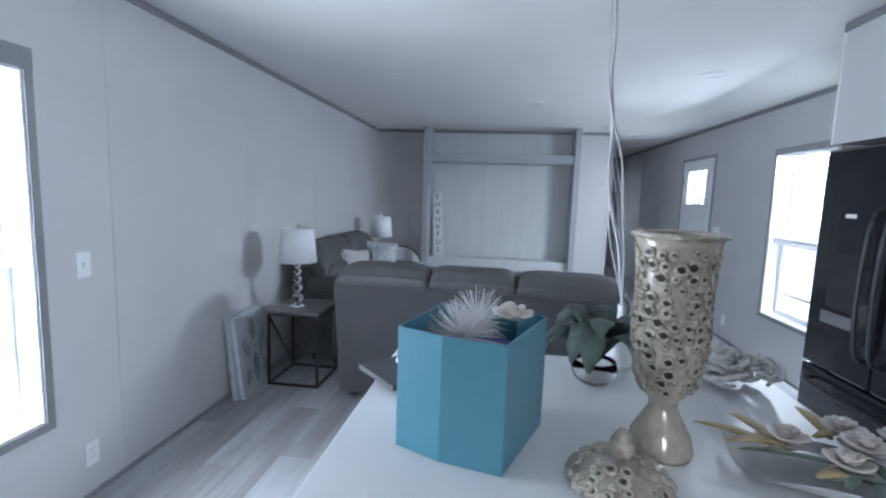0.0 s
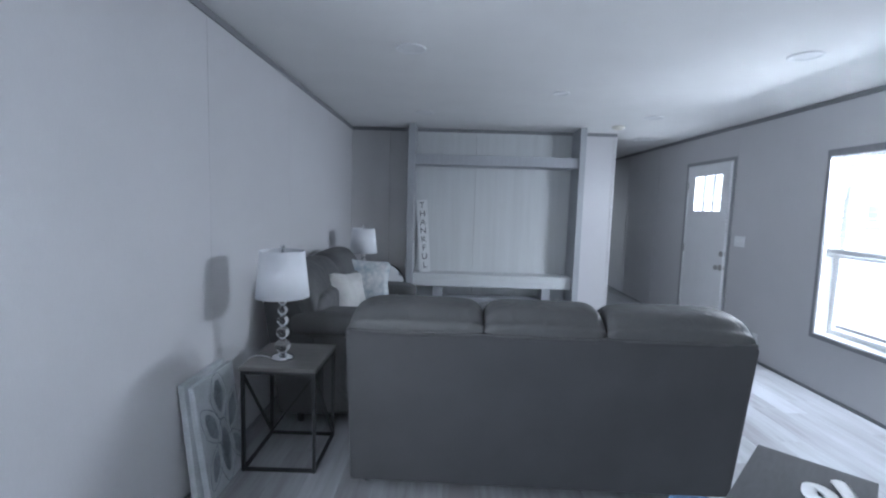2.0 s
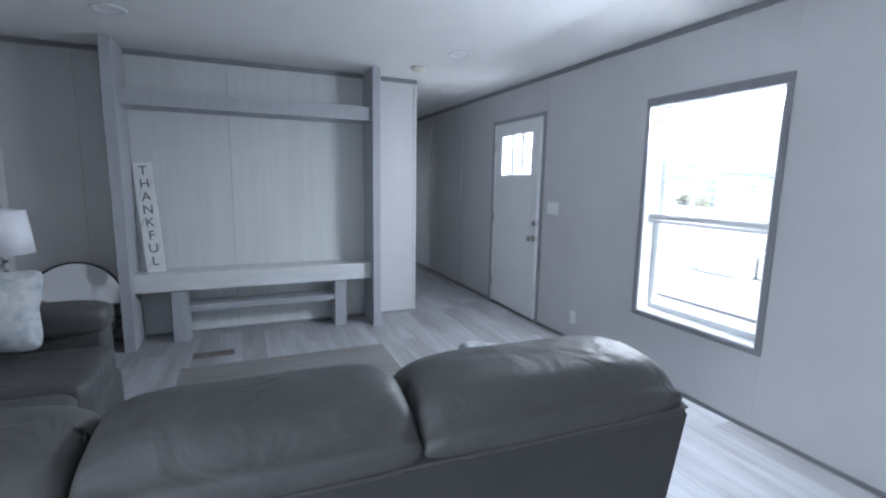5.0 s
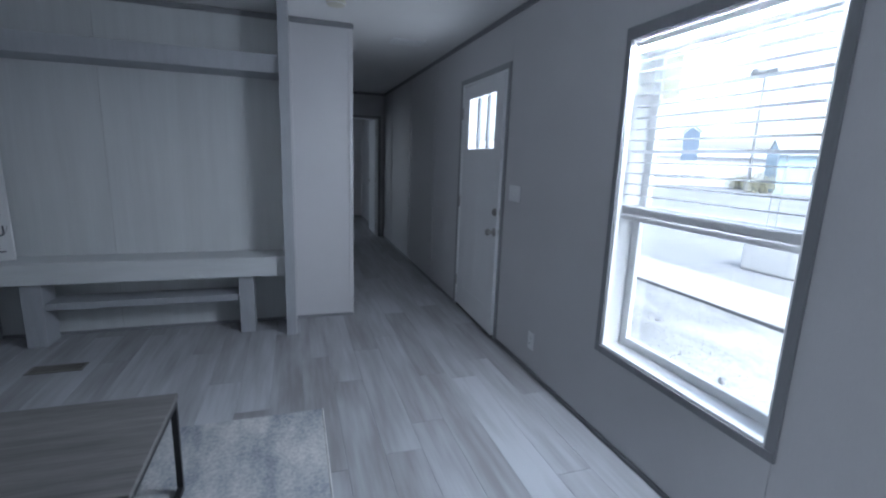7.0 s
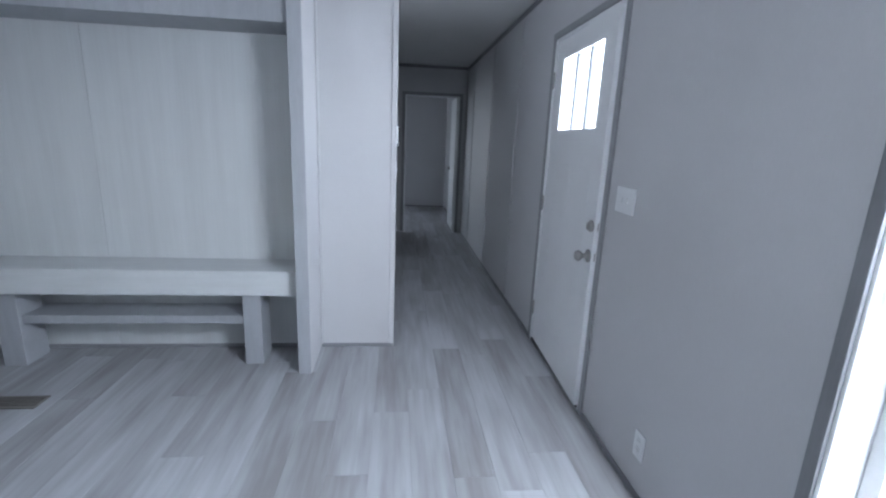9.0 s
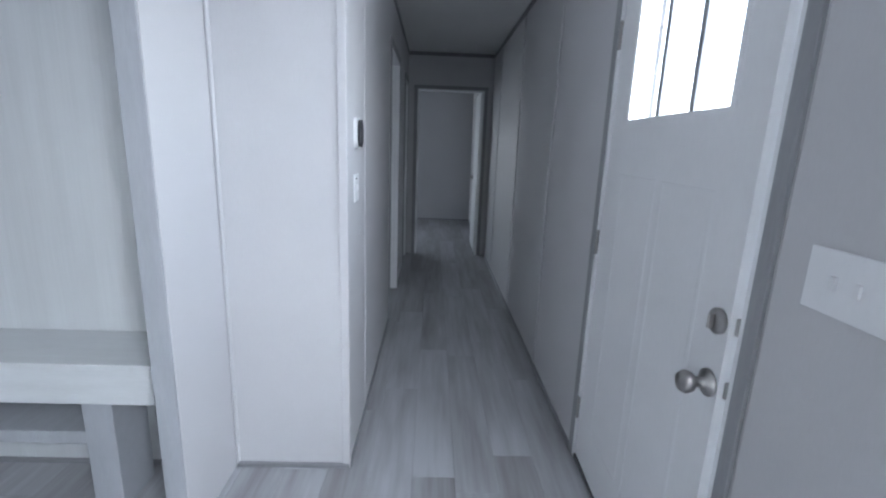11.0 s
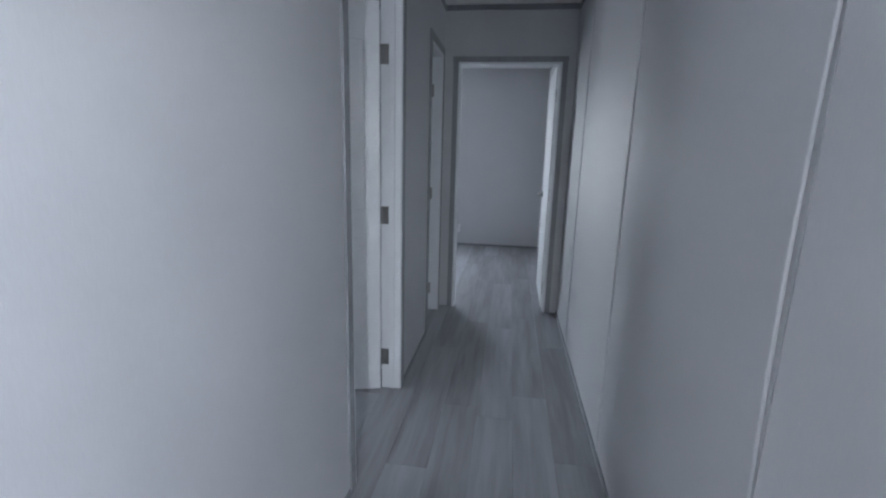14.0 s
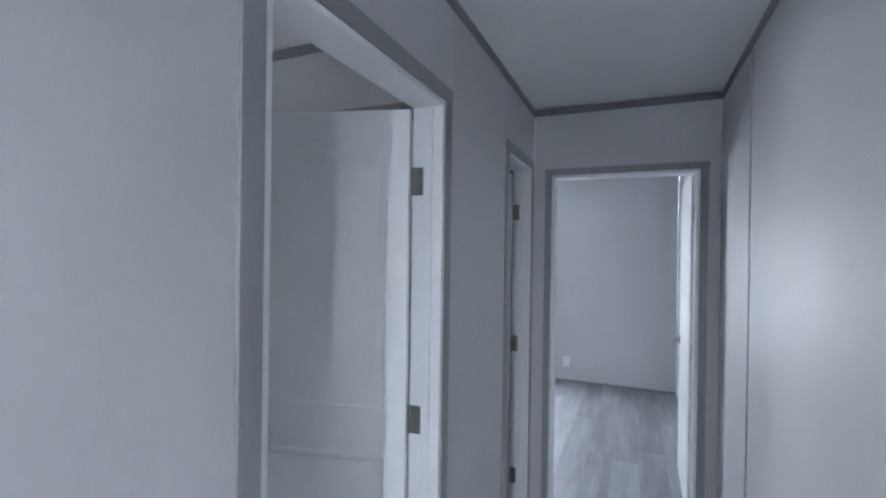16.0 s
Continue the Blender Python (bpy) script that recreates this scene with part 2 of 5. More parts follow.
def box(x0, x1, y0, y1, z0, z1, bevel=0.0, bm=None, seg=2):
    own = bmesh.new()
    bmesh.ops.create_cube(own, size=1.0)
    for v in own.verts:
        v.co = Vector(((x0 + x1) / 2 + v.co.x * (x1 - x0), (y0 + y1) / 2 + v.co.y * (y1 - y0), (z0 + z1) / 2 + v.co.z * (z1 - z0)))
    if bevel:
        bmesh.ops.bevel(own, geom=own.edges[:], offset=bevel, segments=seg, profile=0.5, affect="EDGES")
    if bm is None:
        return own
    return join(bm, own)


def join(bm, other):
    me = bpy.data.meshes.new("join")
    other.to_mesh(me)
    other.free()
    bm.from_mesh(me)
    bpy.data.meshes.remove(me)
    return bm


def turned(bm, m):
    bmesh.ops.transform(bm, matrix=m, verts=bm.verts)
    return bm


def lathe(profile, seg=24, bm=None):
    """A turned body from rows of (radius, height)."""
    bm = bm or bmesh.new()
    rings = []
    for r, z in profile:
        rings.append([bm.verts.new((max(r, 1e-4) * math.cos(a), max(r, 1e-4) * math.sin(a), z)) for a in [2 * math.pi * k / seg for k in range(seg)]])
    for a, b in zip(rings, rings[1:]):
        for k in range(seg):
            bm.faces.new((a[k], a[(k + 1) % seg], b[(k + 1) % seg], b[k]))
    for ring in (rings[0], rings[-1]):
        if (ring[0].co - ring[seg // 2].co).length > 4e-4:
            bm.faces.new(ring)
    return bm


def ball(c, r, bm=None, seg=16, rings=10, squash=1.0):
    own = bmesh.new()
    bmesh.ops.create_uvsphere(own, u_segments=seg, v_segments=rings, radius=r)
    turned(own, Matrix.Translation(c) @ Matrix.Diagonal((1, 1, squash, 1)))
    return own if bm is None else join(bm, own)


def sweep(pts, radius, sides=6, closed=False, bm=None, flat=1.0, up=(0, 0, 1)):
    """A rod along points; radius may be a list; flat squashes it across the direction up."""
    bm = bm or bmesh.new()
    pts = [Vector(p) for p in pts]
    n = len(pts)
    radii = radius if isinstance(radius, (list, tuple)) else [radius] * n
    rings = []
    for i, p in enumerate(pts):
        a = pts[(i - 1) % n] if closed or i > 0 else p
        b = pts[(i + 1) % n] if closed or i < n - 1 else p
        d = (b - a).normalized()
        ref = Vector(up) if abs(d.dot(Vector(up))) < 0.95 else Vector((1, 0, 0))
        side = d.cross(ref).normalized()
        over = side.cross(d).normalized()
        rings.append([bm.verts.new(p + radii[i] * (side * math.cos(q) + over * flat * math.sin(q))) for q in [2 * math.pi * (k + 0.5) / sides for k in range(sides)]])
    pairs = list(zip(rings, rings[1:])) + ([(rings[-1], rings[0])] if closed else [])
    for a, b in pairs:
        for k in range(sides):
            bm.faces.new((a[k], a[(k + 1) % sides], b[(k + 1) % sides], b[k]))
    if not closed:
        bm.faces.new(rings[0])
        bm.faces.new(rings[-1])
    return bm


def rod(a, b, w, bm=None):
    """A square bar from a to b."""
    return sweep([a, b], w * 0.707, 4, bm=bm)


def smooth_line(pts, steps=6, closed=False):
    """Catmull-Rom through the points."""
    pts = [Vector(p) for p in pts]
    n, out = len(pts), []
    for i in range(n if closed else n - 1):
        p0, p1, p2, p3 = (pts[k % n] if closed else pts[min(max(k, 0), n - 1)] for k in (i - 1, i, i + 1, i + 2))
        for s in range(steps):
            t = s / steps
            out.append(0.5 * (2 * p1 + (p2 - p0) * t + (2 * p0 - 5 * p1 + 4 * p2 - p3) * t * t + (3 * p1 - p0 - 3 * p2 + p3) * t ** 3))
    if not closed:
        out.append(pts[-1])
    return out


def cushion(c, size, power=0.35, wrinkle=0.006, seg=(28, 18), seed=0, pinch=0.0):
    """A stuffed block: a rounded box with soft creases; pinch draws the corners out as on a pillow."""
    bm = bmesh.new()
    sg = lambda v, p: math.copysign(abs(v) ** p, v)
    nu, nv = seg
    rows = []
    for j in range(nv + 1):
        b = -math.pi / 2 + math.pi * j / nv
        row = []
        for i in range(nu):
            a = 2 * math.pi * i / nu
            x, y, z = sg(math.cos(b), power) * sg(math.cos(a), power), sg(math.cos(b), power) * sg(math.sin(a), power), sg(math.sin(b), power)
            p = Vector((x * size[0] / 2, y * size[1] / 2, z * size[2] / 2))
            if pinch:
                r = max(abs(x), abs(z))
                p.y *= max(0.04, 1 - 0.9 * r ** 3)
                p.x *= 1 - pinch * (1 - abs(z)) * abs(x)
                p.z *= 1 - pinch * (1 - abs(x)) * abs(z)
            w = noise.noise(p * 9 + Vector((seed * 7.3, 0, 0))) + 0.5 * noise.noise(p * 23 + Vector((0, seed, 0)))
            p += Vector((x, y, z)).normalized() * w * wrinkle
            row.append(p)
        rows.append(row)
    verts = [[bm.verts.new(p) for p in row] for row in rows[1:-1]]
    bot, top = bm.verts.new(rows[0][0]), bm.verts.new(rows[-1][0])
    for a, b in zip(verts, verts[1:]):
        for i in range(nu):
            bm.faces.new((a[i], a[(i + 1) % nu], b[(i + 1) % nu], b[i]))
    for i in range(nu):
        bm.faces.new((bot, verts[0][(i + 1) % nu], verts[0][i]))
        bm.faces.new((top, verts[-1][i], verts[-1][(i + 1) % nu]))
    return turned(bm, Matrix.Translation(c))


def lettering(text, size, depth, material, parent, m, name="letter", align="CENTER"):
    """Raised writing in the built-in font, a mesh under its sign."""
    cu = bpy.data.curves.new(name, "FONT")
    cu.body, cu.size, cu.extrude, cu.align_x, cu.align_y = text, size, depth, align, "CENTER"
    tmp = bpy.data.objects.new(name, cu)
    scene.collection.objects.link(tmp)
    me = bpy.data.meshes.new_from_object(tmp)
    bpy.data.objects.remove(tmp)
    bpy.data.curves.remove(cu)
    me.materials.append(material)
    ob = new(name, me)
    ob.parent = parent
    ob.matrix_basis = m
    return ob


def slab_with_holes(u0, u1, z0, z1, holes, put, near, far):
    """A wall sheet between two planes with openings through it. put(u, d, z) gives the place."""
    holes = [(max(u0, a), min(u1, b), max(z0, c), min(z1, d)) for a, b, c, d in holes if a < u1 and b > u0]
    us = sorted({u0, u1, *[v for h in holes for v in h[:2]]})
    zs = sorted({z0, z1, *[v for h in holes for v in h[2:]]})
    solid = lambda i, j: 0 <= i < len(us) - 1 and 0 <= j < len(zs) - 1 and not any(
        a <= (us[i] + us[i + 1]) / 2 <= b and c <= (zs[j] + zs[j + 1]) / 2 <= d for a, b, c, d in holes)
    bm, made = bmesh.new(), {}

    def v(i, j, d):
        if (i, j, d) not in made:
            made[i, j, d] = bm.verts.new(put(us[i], d, zs[j]))
        return made[i, j, d]

    for i in range(len(us) - 1):
        for j in range(len(zs) - 1):
            if not solid(i, j):
                continue
            for d in (near, far):
                bm.faces.new((v(i, j, d), v(i + 1, j, d), v(i + 1, j + 1, d), v(i, j + 1, d)))
            for di, dj, a, b in ((-1, 0, (i, j), (i, j + 1)), (1, 0, (i + 1, j), (i + 1, j + 1)), (0, -1, (i, j), (i + 1, j)), (0, 1, (i, j + 1), (i + 1, j + 1))):
                if not solid(i + di, j + dj):
                    bm.faces.new((v(*a, near), v(*b, near), v(*b, far), v(*a, far)))
    return bm


H = 2.40          # ceiling
XW, XE = -1.88, 2.43      # inner faces of the long walls
YK, YN, YB = -2.0, 6.62, 13.27   # kitchen end, end wall of the living room, far bedroom wall
XH = 1.43         # left face of the hall
YH = 10.57        # end wall of the hall


def wall(name, axis, plane, out, u0, u1, thick, holes=(), seams=(), material=WALL, label="pale grey vinyl-covered wall panels", z1=H, panels=True):
    """A wall whose inner face lies at plane; it is thick outwards (out = +1 or -1). Panels of 5 mm stand before a dark core."""
    put = (lambda u, d, z: (plane + out * d, u, z)) if axis == "x" else (lambda u, d, z: (u, plane + out * d, z))
    ob = part(name, slab_with_holes(u0, u1, 0, z1, list(holes), put, 0.005, thick), JOINT if panels else material)
    tagged(ob, label, "wall", kind="structure")
    if panels:
        cuts = [u0, *seams, u1]
        for a, b in zip(cuts, cuts[1:]):
            part("panel", slab_with_holes(a + 0.0012, b - 0.0012, 0.004, z1, list(holes), put, 0.0, 0.0046), material, ob)
    return ob


# ---------------------------------------------------------------- large structure
WIN_E = (3.661, 4.534, 0.482, 1.935)      # living-room window: y0, y1, z0, z1
WIN_W = (0.69, 1.557, 0.46, 1.90)       # kitchen window on the other side
DOOR_F = (5.808, 6.735, -0.01, 2.025)  # front door opening
WIN_BED = (-0.15, 0.80, 0.50, 1.95)    # bedroom window in the far wall: x0, x1
D1 = (8.348, 9.132, -0.01, 2.025)
D2 = (9.955, 10.472, -0.01, 2.025)
DEND = (1.541, 2.330, -0.01, 1.992)

wall("wall_east", "x", XE, 1, YK, YB, 0.16, [WIN_E, DOOR_F], [0.05, 1.25, 2.44, 3.637, 5.765, 7.58, 8.70, 9.90, 11.1, 12.3])
wall("wall_west", "x", XW, -1, YK, YN, 0.16, [WIN_W], [-0.43, 0.755, 1.94, 3.125, 4.31, 5.495])
wall("wall_living_end", "y", YN, 1, XW, -1.115, 0.10, [], [-1.40], WALL_END)
wall("wall_pilaster", "y", YN, 1, 0.955, XH - 0.004, 0.10, [], [])
wall("wall_niche", "y", YN, 1, -1.115, 0.955, 0.10, [], [-0.315], GRAINED, "pale grey wood-printed panelling with upright grain")
wall("wall_hall_west", "x", XH, -1, YN + 0.012, YH, 0.095, [D1, D2], [7.075, 9.20])
wall("wall_hall_end", "y", YH, 1, XH, XE, 0.095, [DEND], [])
wall("wall_bedroom_far", "y", YB, 1, XW, XE, 0.16, [WIN_BED], [])
wall("wall_bedroom_west", "x", XW, -1, YH + 0.1, YB, 0.13, [], [])
wall("wall_bedroom_near", "y", YH + 0.09, -1, XW, XH - 0.1, 0.095, [], [])
# unseen opening in this wall, added to let daylight into the side room
wall("wall_bath_west", "x", XW, -1, YN + 0.1, YH, 0.13, [(7.3, 8.1, 1.0, 1.95)], [])
wall("wall_bath_north", "y", 9.32, 1, XW, XH - 0.096, 0.09, [], [])
# opening added in the unseen end wall to brighten the living room
wall("wall_kitchen_end", "y", YK, -1, XW, XE, 0.13, [(-0.15, 0.65, 1.10, 1.95)], [])

bm = box(XW - 0.13, XE + 0.13, YK - 0.13, YB + 0.13, H, H + 0.08)
tagged(part("ceiling", bm, CEIL), "smooth white painted ceiling", "ceiling", kind="structure")

floor = part("floor", box(XW - 0.13, XE + 0.13, YK - 0.13, YB + 0.13, -0.12, -0.005), FLOOR_GAP)
tagged(floor, "grey wood-look vinyl plank floor", "floor", kind="structure")


def strip(name, a, b, off, w, h, material=TRIM, label="dark grey wood-print trim strip"):
    """A moulding along a wall from a to b; off points into the room."""
    a, b, off = Vector(a), Vector(b), Vector(off)
    bm = bmesh.new()
    ring = [(0, 0), (w, 0), (w, h * 0.75), (w * 0.6, h), (0, h)]
    ends = []
    for p in (a, b):
        ends.append([bm.verts.new(p + off * u + Vector((0, 0, v))) for u, v in ring])
    for k in range(5):
        bm.faces.new((ends[0][k], ends[0][(k + 1) % 5], ends[1][(k + 1) % 5], ends[1][k]))
    bm.faces.new(ends[0])
    bm.faces.new(ends[1])
    return tagged(part(name, bm, material), label, "trim", kind="structure")


CZ, CH = H - 0.042, 0.040
for a, b, off in (((XW, YK, CZ), (XW, YN, CZ), (1, 0, 0)), ((XE, 2.63, CZ), (XE, YH, CZ), (-1, 0, 0)), ((XW + 0.012, YN, CZ), (-1.16, YN, CZ), (0, -1, 0)),
                  ((-1.07, YN, CZ), (0.88, YN, CZ), (0, -1, 0)), ((0.96, YN, CZ), (XH, YN, CZ), (0, -1, 0)), ((XH, YN, CZ), (XH, YH, CZ), (1, 0, 0)),
                  ((XH + 0.012, YH, CZ), (XE - 0.012, YH, CZ), (0, -1, 0)), ((XE, YH + 0.1, CZ), (XE, YB, CZ), (-1, 0, 0)),
                  ((XW, 9.32, CZ), (XH - 0.1, 9.32, CZ), (0, -1, 0))):
    strip("crown_trim", a, b, off, 0.010, CH)
for a, b, off in (((XW, YK, 0), (XW, YN, 0), (1, 0, 0)), ((XE, 2.65, 0), (XE, 5.765, 0), (-1, 0, 0)), ((XE, 6.78, 0), (XE, YH, 0), (-1, 0, 0)),
                  ((XW + 0.012, YN, 0), (-1.16, YN, 0), (0, -1, 0)), ((-1.07, YN, 0), (0.88, YN, 0), (0, -1, 0)), ((0.96, YN, 0), (XH, YN, 0), (0, -1, 0)),
                  ((XH, YN, 0), (XH, 8.30, 0), (1, 0, 0)), ((XH, 9.185, 0), (XH, 9.90, 0), (1, 0, 0)), ((XW, YB, 0), (XE, YB, 0), (0, -1, 0)), ((XE, YH + 0.1, 0), (XE, YB, 0), (-1, 0, 0))):
    strip("baseboard", a, b, off, 0.009, 0.022)
# pale corner bead where the hall begins, and the bead on the hall's panel joint
part_bead = box(XH - 0.030, XH + 0.004, YN - 0.006, YN + 0.028, 0.0, H - 0.042, 0.004)
tagged(part("corner_trim", part_bead, WALL), "pale corner bead at the hall corner", "trim", kind="structure")
for y in (7.075, 9.20):
    tagged(part("joint_trim", sweep([(XH + 0.001, y, 0.02), (XH - 0.0005, y, H - 0.045)], 0.0032, 8), WALL), "thin pale batten over a wall panel joint", "trim", kind="structure")
tagged(part("joint_trim", sweep([(0.962, YN - 0.001, 0.02), (0.962, YN - 0.001, H - 0.045)], 0.008, 8), WALL), "thin pale batten over a wall panel joint", "trim", kind="structure")
# panel edges that have sprung loose along the hall
for y, lift in ((7.58, 0.020), (8.70, 0.010), (9.90, 0.007)):
    pts = [(XE + 0.002 - lift * (0.5 + 0.5 * noise.noise(Vector((y, 0, z * 1.1)))), y + 0.012 * noise.noise(Vector((y * 3, 1, z * 0.9))), z) for z in np.linspace(0.03, H - 0.05, 26)]
    tagged(part("joint_trim", sweep(pts, 0.004, 6), WALL, smooth=True), "sprung panel joint strip on the hall wall", "trim", kind="structure")


# ---------------------------------------------------------------- windows and doors
def casing(parent, axis, plane, out, u0, u1, z0, z1, w, t, head=None, foot=True, material=TRIM):
    """Flat boards round an opening, standing t proud of the wall on the room side."""
    head = head or w
    a, b = sorted((plane - out * t, plane + out * 0.0))
    def put(p, q, c, d):
        bm = box(a, b, p, q, c, d, 0.002) if axis == "x" else box(p, q, a, b, c, d, 0.002)
        part("casing", bm, material, parent, "dark grey casing board")
    low = z0 if foot else 0.0
    put(u0 - w, u0, low, z1)
    put(u1, u1 + w, low, z1)
    put(u0 - w - 0.003, u1 + w + 0.003, z1 + 0.0005, z1 + head)
    if foot:
        put(u0 - w, u1 + w, z0 - w, z0 - 0.0005)


def window(name, axis, plane, out, hole, label, head=0.056):
    """A single-hung window: white liner, two sashes with a meeting rail, panes, grey casing."""
    u0, u1, z0, z1 = hole
    w = tagged(new(name), label, "window", kind="structure")
    def bx(nm, p, q, c, d, near, far, material=VINYL, bev=0.003, lab=""):
        a, b = sorted((plane + out * near, plane + out * far))
        bm = box(a, b, p, q, c, d, bev) if axis == "x" else box(p, q, a, b, c, d, bev)
        return part(nm, bm, material, w, lab)
    t = 0.012
    bx("liner", u0, u0 + t, z0, z1, -0.004, 0.158)
    bx("liner", u1 - t, u1, z0, z1, -0.004, 0.158)
    bx("liner", u0 + t, u1 - t, z1 - t, z1, -0.004, 0.158)
    bx("window_sill", u0 + t, u1 - t, z0, z0 + t, -0.004, 0.158)
    mid = z0 + 0.475 * (z1 - z0)
    for nm, c, d, near in (("lower_sash", z0 + t, mid + 0.02, 0.098), ("upper_sash", mid - 0.02, z1 - t, 0.126)):
        f = 0.042
        frame_ob = bx(nm, u0 + t, u0 + t + f, c, d, near, near + 0.026)
        for p, q, e, g in ((u1 - t - f, u1 - t, c, d), (u0 + t + f, u1 - t - f, c, c + f), (u0 + t + f, u1 - t - f, d - f, d)):
            a, b = sorted((plane + out * near, plane + out * (near + 0.026)))
            part("sash_rail", box(a, b, p, q, e, g, 0.003) if axis == "x" else box(p, q, a, b, e, g, 0.003), VINYL, frame_ob)
        m = plane + out * (near + 0.013)
        g = box(m - 0.002, m + 0.002, u0 + t + f, u1 - t - f, c + f, d - f) if axis == "x" else box(u0 + t + f, u1 - t - f, m - 0.002, m + 0.002, c + f, d - f)
        pane = part("pane", g, CLEAR, frame_ob)
        pane.visible_shadow = False
    bx("meeting_rail", u0 + t, u1 - t, mid - 0.022, mid + 0.026, 0.080, 0.097, bev=0.008)
    casing(w, axis, plane, out, u0, u1, z0, z1, 0.036, 0.012, head=head)
    return w, mid


win_e, MID = window("window_1", "x", XE, 1, WIN_E, "white vinyl single-hung window with dark grey casing")
window("window_2", "x", XW, -1, WIN_W, "bright white vinyl window with dark grey casing", head=0.085)
window("window_3", "y", YB, 1, WIN_BED, "white vinyl bedroom window with dark grey casing")
part("sticker", box(XE + 0.1355, XE + 0.1362, WIN_E[1] - 0.16, WIN_E[1] - 0.06, 1.68, 1.86), YELLOW, win_e, "pale yellow energy label on the glass")

bm = bmesh.new()
rows = [[bm.verts.new((x, y, z)) for y, z in ((4.234, 1.415), (4.319, 1.415), (4.319, 1.528), (4.2765, 1.552), (4.234, 1.528))] for x in (2.5656, 2.5660)]
for k in range(5):
    bm.faces.new((rows[0][k], rows[0][(k + 1) % 5], rows[1][(k + 1) % 5], rows[1][k]))
bm.faces.new(rows[0])
bm.faces.new(rows[1])
decal = part("decal", bm, DECAL, win_e, "faded blue house-shaped sticker on the glass")
part("decal_roof", sweep([(2.5658, 4.226, 1.530), (2.5658, 4.2765, 1.562), (2.5658, 4.327, 1.530)], 0.004, 4, flat=0.1, up=(1, 0, 0)), DECAL, decal)

# blinds in the upper half of the living-room window
blind = thing("window_blind", "white slatted blind half lowered in the window", "blind")
part("head_rail", box(XE + 0.012, XE + 0.058, WIN_E[0] + 0.016, WIN_E[1] - 0.016, 1.872, 1.906, 0.003), VINYL, blind)
slat_me = None
for k in range(13):
    z = 1.845 - 0.0495 * k
    if slat_me is None:
        bm = bmesh.new()
        rows = []
        for u, v in ((-0.018, -0.0024), (-0.009, 0.0004), (0, 0.0012), (0.009, 0.0004), (0.018, -0.0024)):
            rows.append([(bm.verts.new((u, s * (WIN_E[1] - WIN_E[0] - 0.04) / 2, v)), bm.verts.new((u, s * (WIN_E[1] - WIN_E[0] - 0.04) / 2, v - 0.0014))) for s in (-1, 1)])
        for a, b in zip(rows, rows[1:]):
            for q in (0, 1):
                bm.faces.new((a[0][q], a[1][q], b[1][q], b[0][q]))
            for s in (0, 1):
                bm.faces.new((a[s][0], b[s][0], b[s][1], a[s][1]))
        for e in (rows[0], rows[-1]):
            bm.faces.new((e[0][0], e[1][0], e[1][1], e[0][1]))
        slat_me = mesh_of(bm, "slat", SLAT, True)
    s = new("slat", slat_me)
    s.parent = blind
    s.matrix_basis = pose(XE + 0.035, (WIN_E[0] + WIN_E[1]) / 2, z, 0, 4 + (14 if k == 8 else 2 * math.sin(2.7 * k)), 0)
part("bottom_rail", box(XE + 0.014, XE + 0.056, WIN_E[0] + 0.016, WIN_E[1] - 0.016, 1.132, 1.164, 0.012, seg=4), VINYL, blind)
for k in range(6):
    part("stacked_slat", box(XE + 0.016 + 0.001 * (k % 2), XE + 0.054 + 0.001 * (k % 2), WIN_E[0] + 0.02, WIN_E[1] - 0.02, 1.1650 + 0.0055 * k, 1.1690 + 0.0055 * k, 0.0015), VINYL, blind)
for y in (WIN_E[0] + 0.14, WIN_E[1] - 0.14):
    for x in (XE + 0.014, XE + 0.056):
        part("ladder_cord", sweep([(x, y, 1.15), (x, y, 1.875)], 0.0008, 4), VINYL, blind)


def jambs(parent, axis, plane, out, hole, thick, material=WHITE):
    """White lining boards through a doorway."""
    u0, u1, _, z1 = hole
    a, b = sorted((plane - out * 0.006, plane + out * (thick + 0.006)))
    for p, q, c, d in ((u0, u0 + 0.018, 0, z1), (u1 - 0.018, u1, 0, z1), (u0 + 0.018, u1 - 0.018, z1 - 0.018, z1)):
        part("jamb", box(a, b, p, q, c, d, 0.002) if axis == "x" else box(p, q, a, b, c, d, 0.002), material, parent)
    m0, m1 = sorted((plane + out * (thick * 0.30), plane + out * (thick * 0.55)))
    for p, q, c, d in ((u0 + 0.018, u0 + 0.024, 0, z1 - 0.018), (u1 - 0.024, u1 - 0.018, 0, z1 - 0.018)):
        part("door_stop", box(m0, m1, p, q, c, d, 0.002) if axis == "x" else box(p, q, m0, m1, c, d, 0.002), material, parent)


def ridge(pts, face, side):
    """A moulded outline on a door face: pts are (across, up); face the plane; side +1 or -1."""
    return sweep([(u, face, z) for u, z in pts], 0.012, 8, closed=True, flat=0.14, up=(0, side, 0))


def arched(u0, u1, z0, z1, rise):
    top = [(u0 + (u1 - u0) * s, z1 - rise + rise * (0.5 - 0.5 * math.cos(2 * math.pi * min(max((s - 0.12) / 0.76, 0), 1)))) for s in np.linspace(0, 1, 22)]
    return [(u0, z0), *[(u, z) for u, z in top], (u1, z0)]


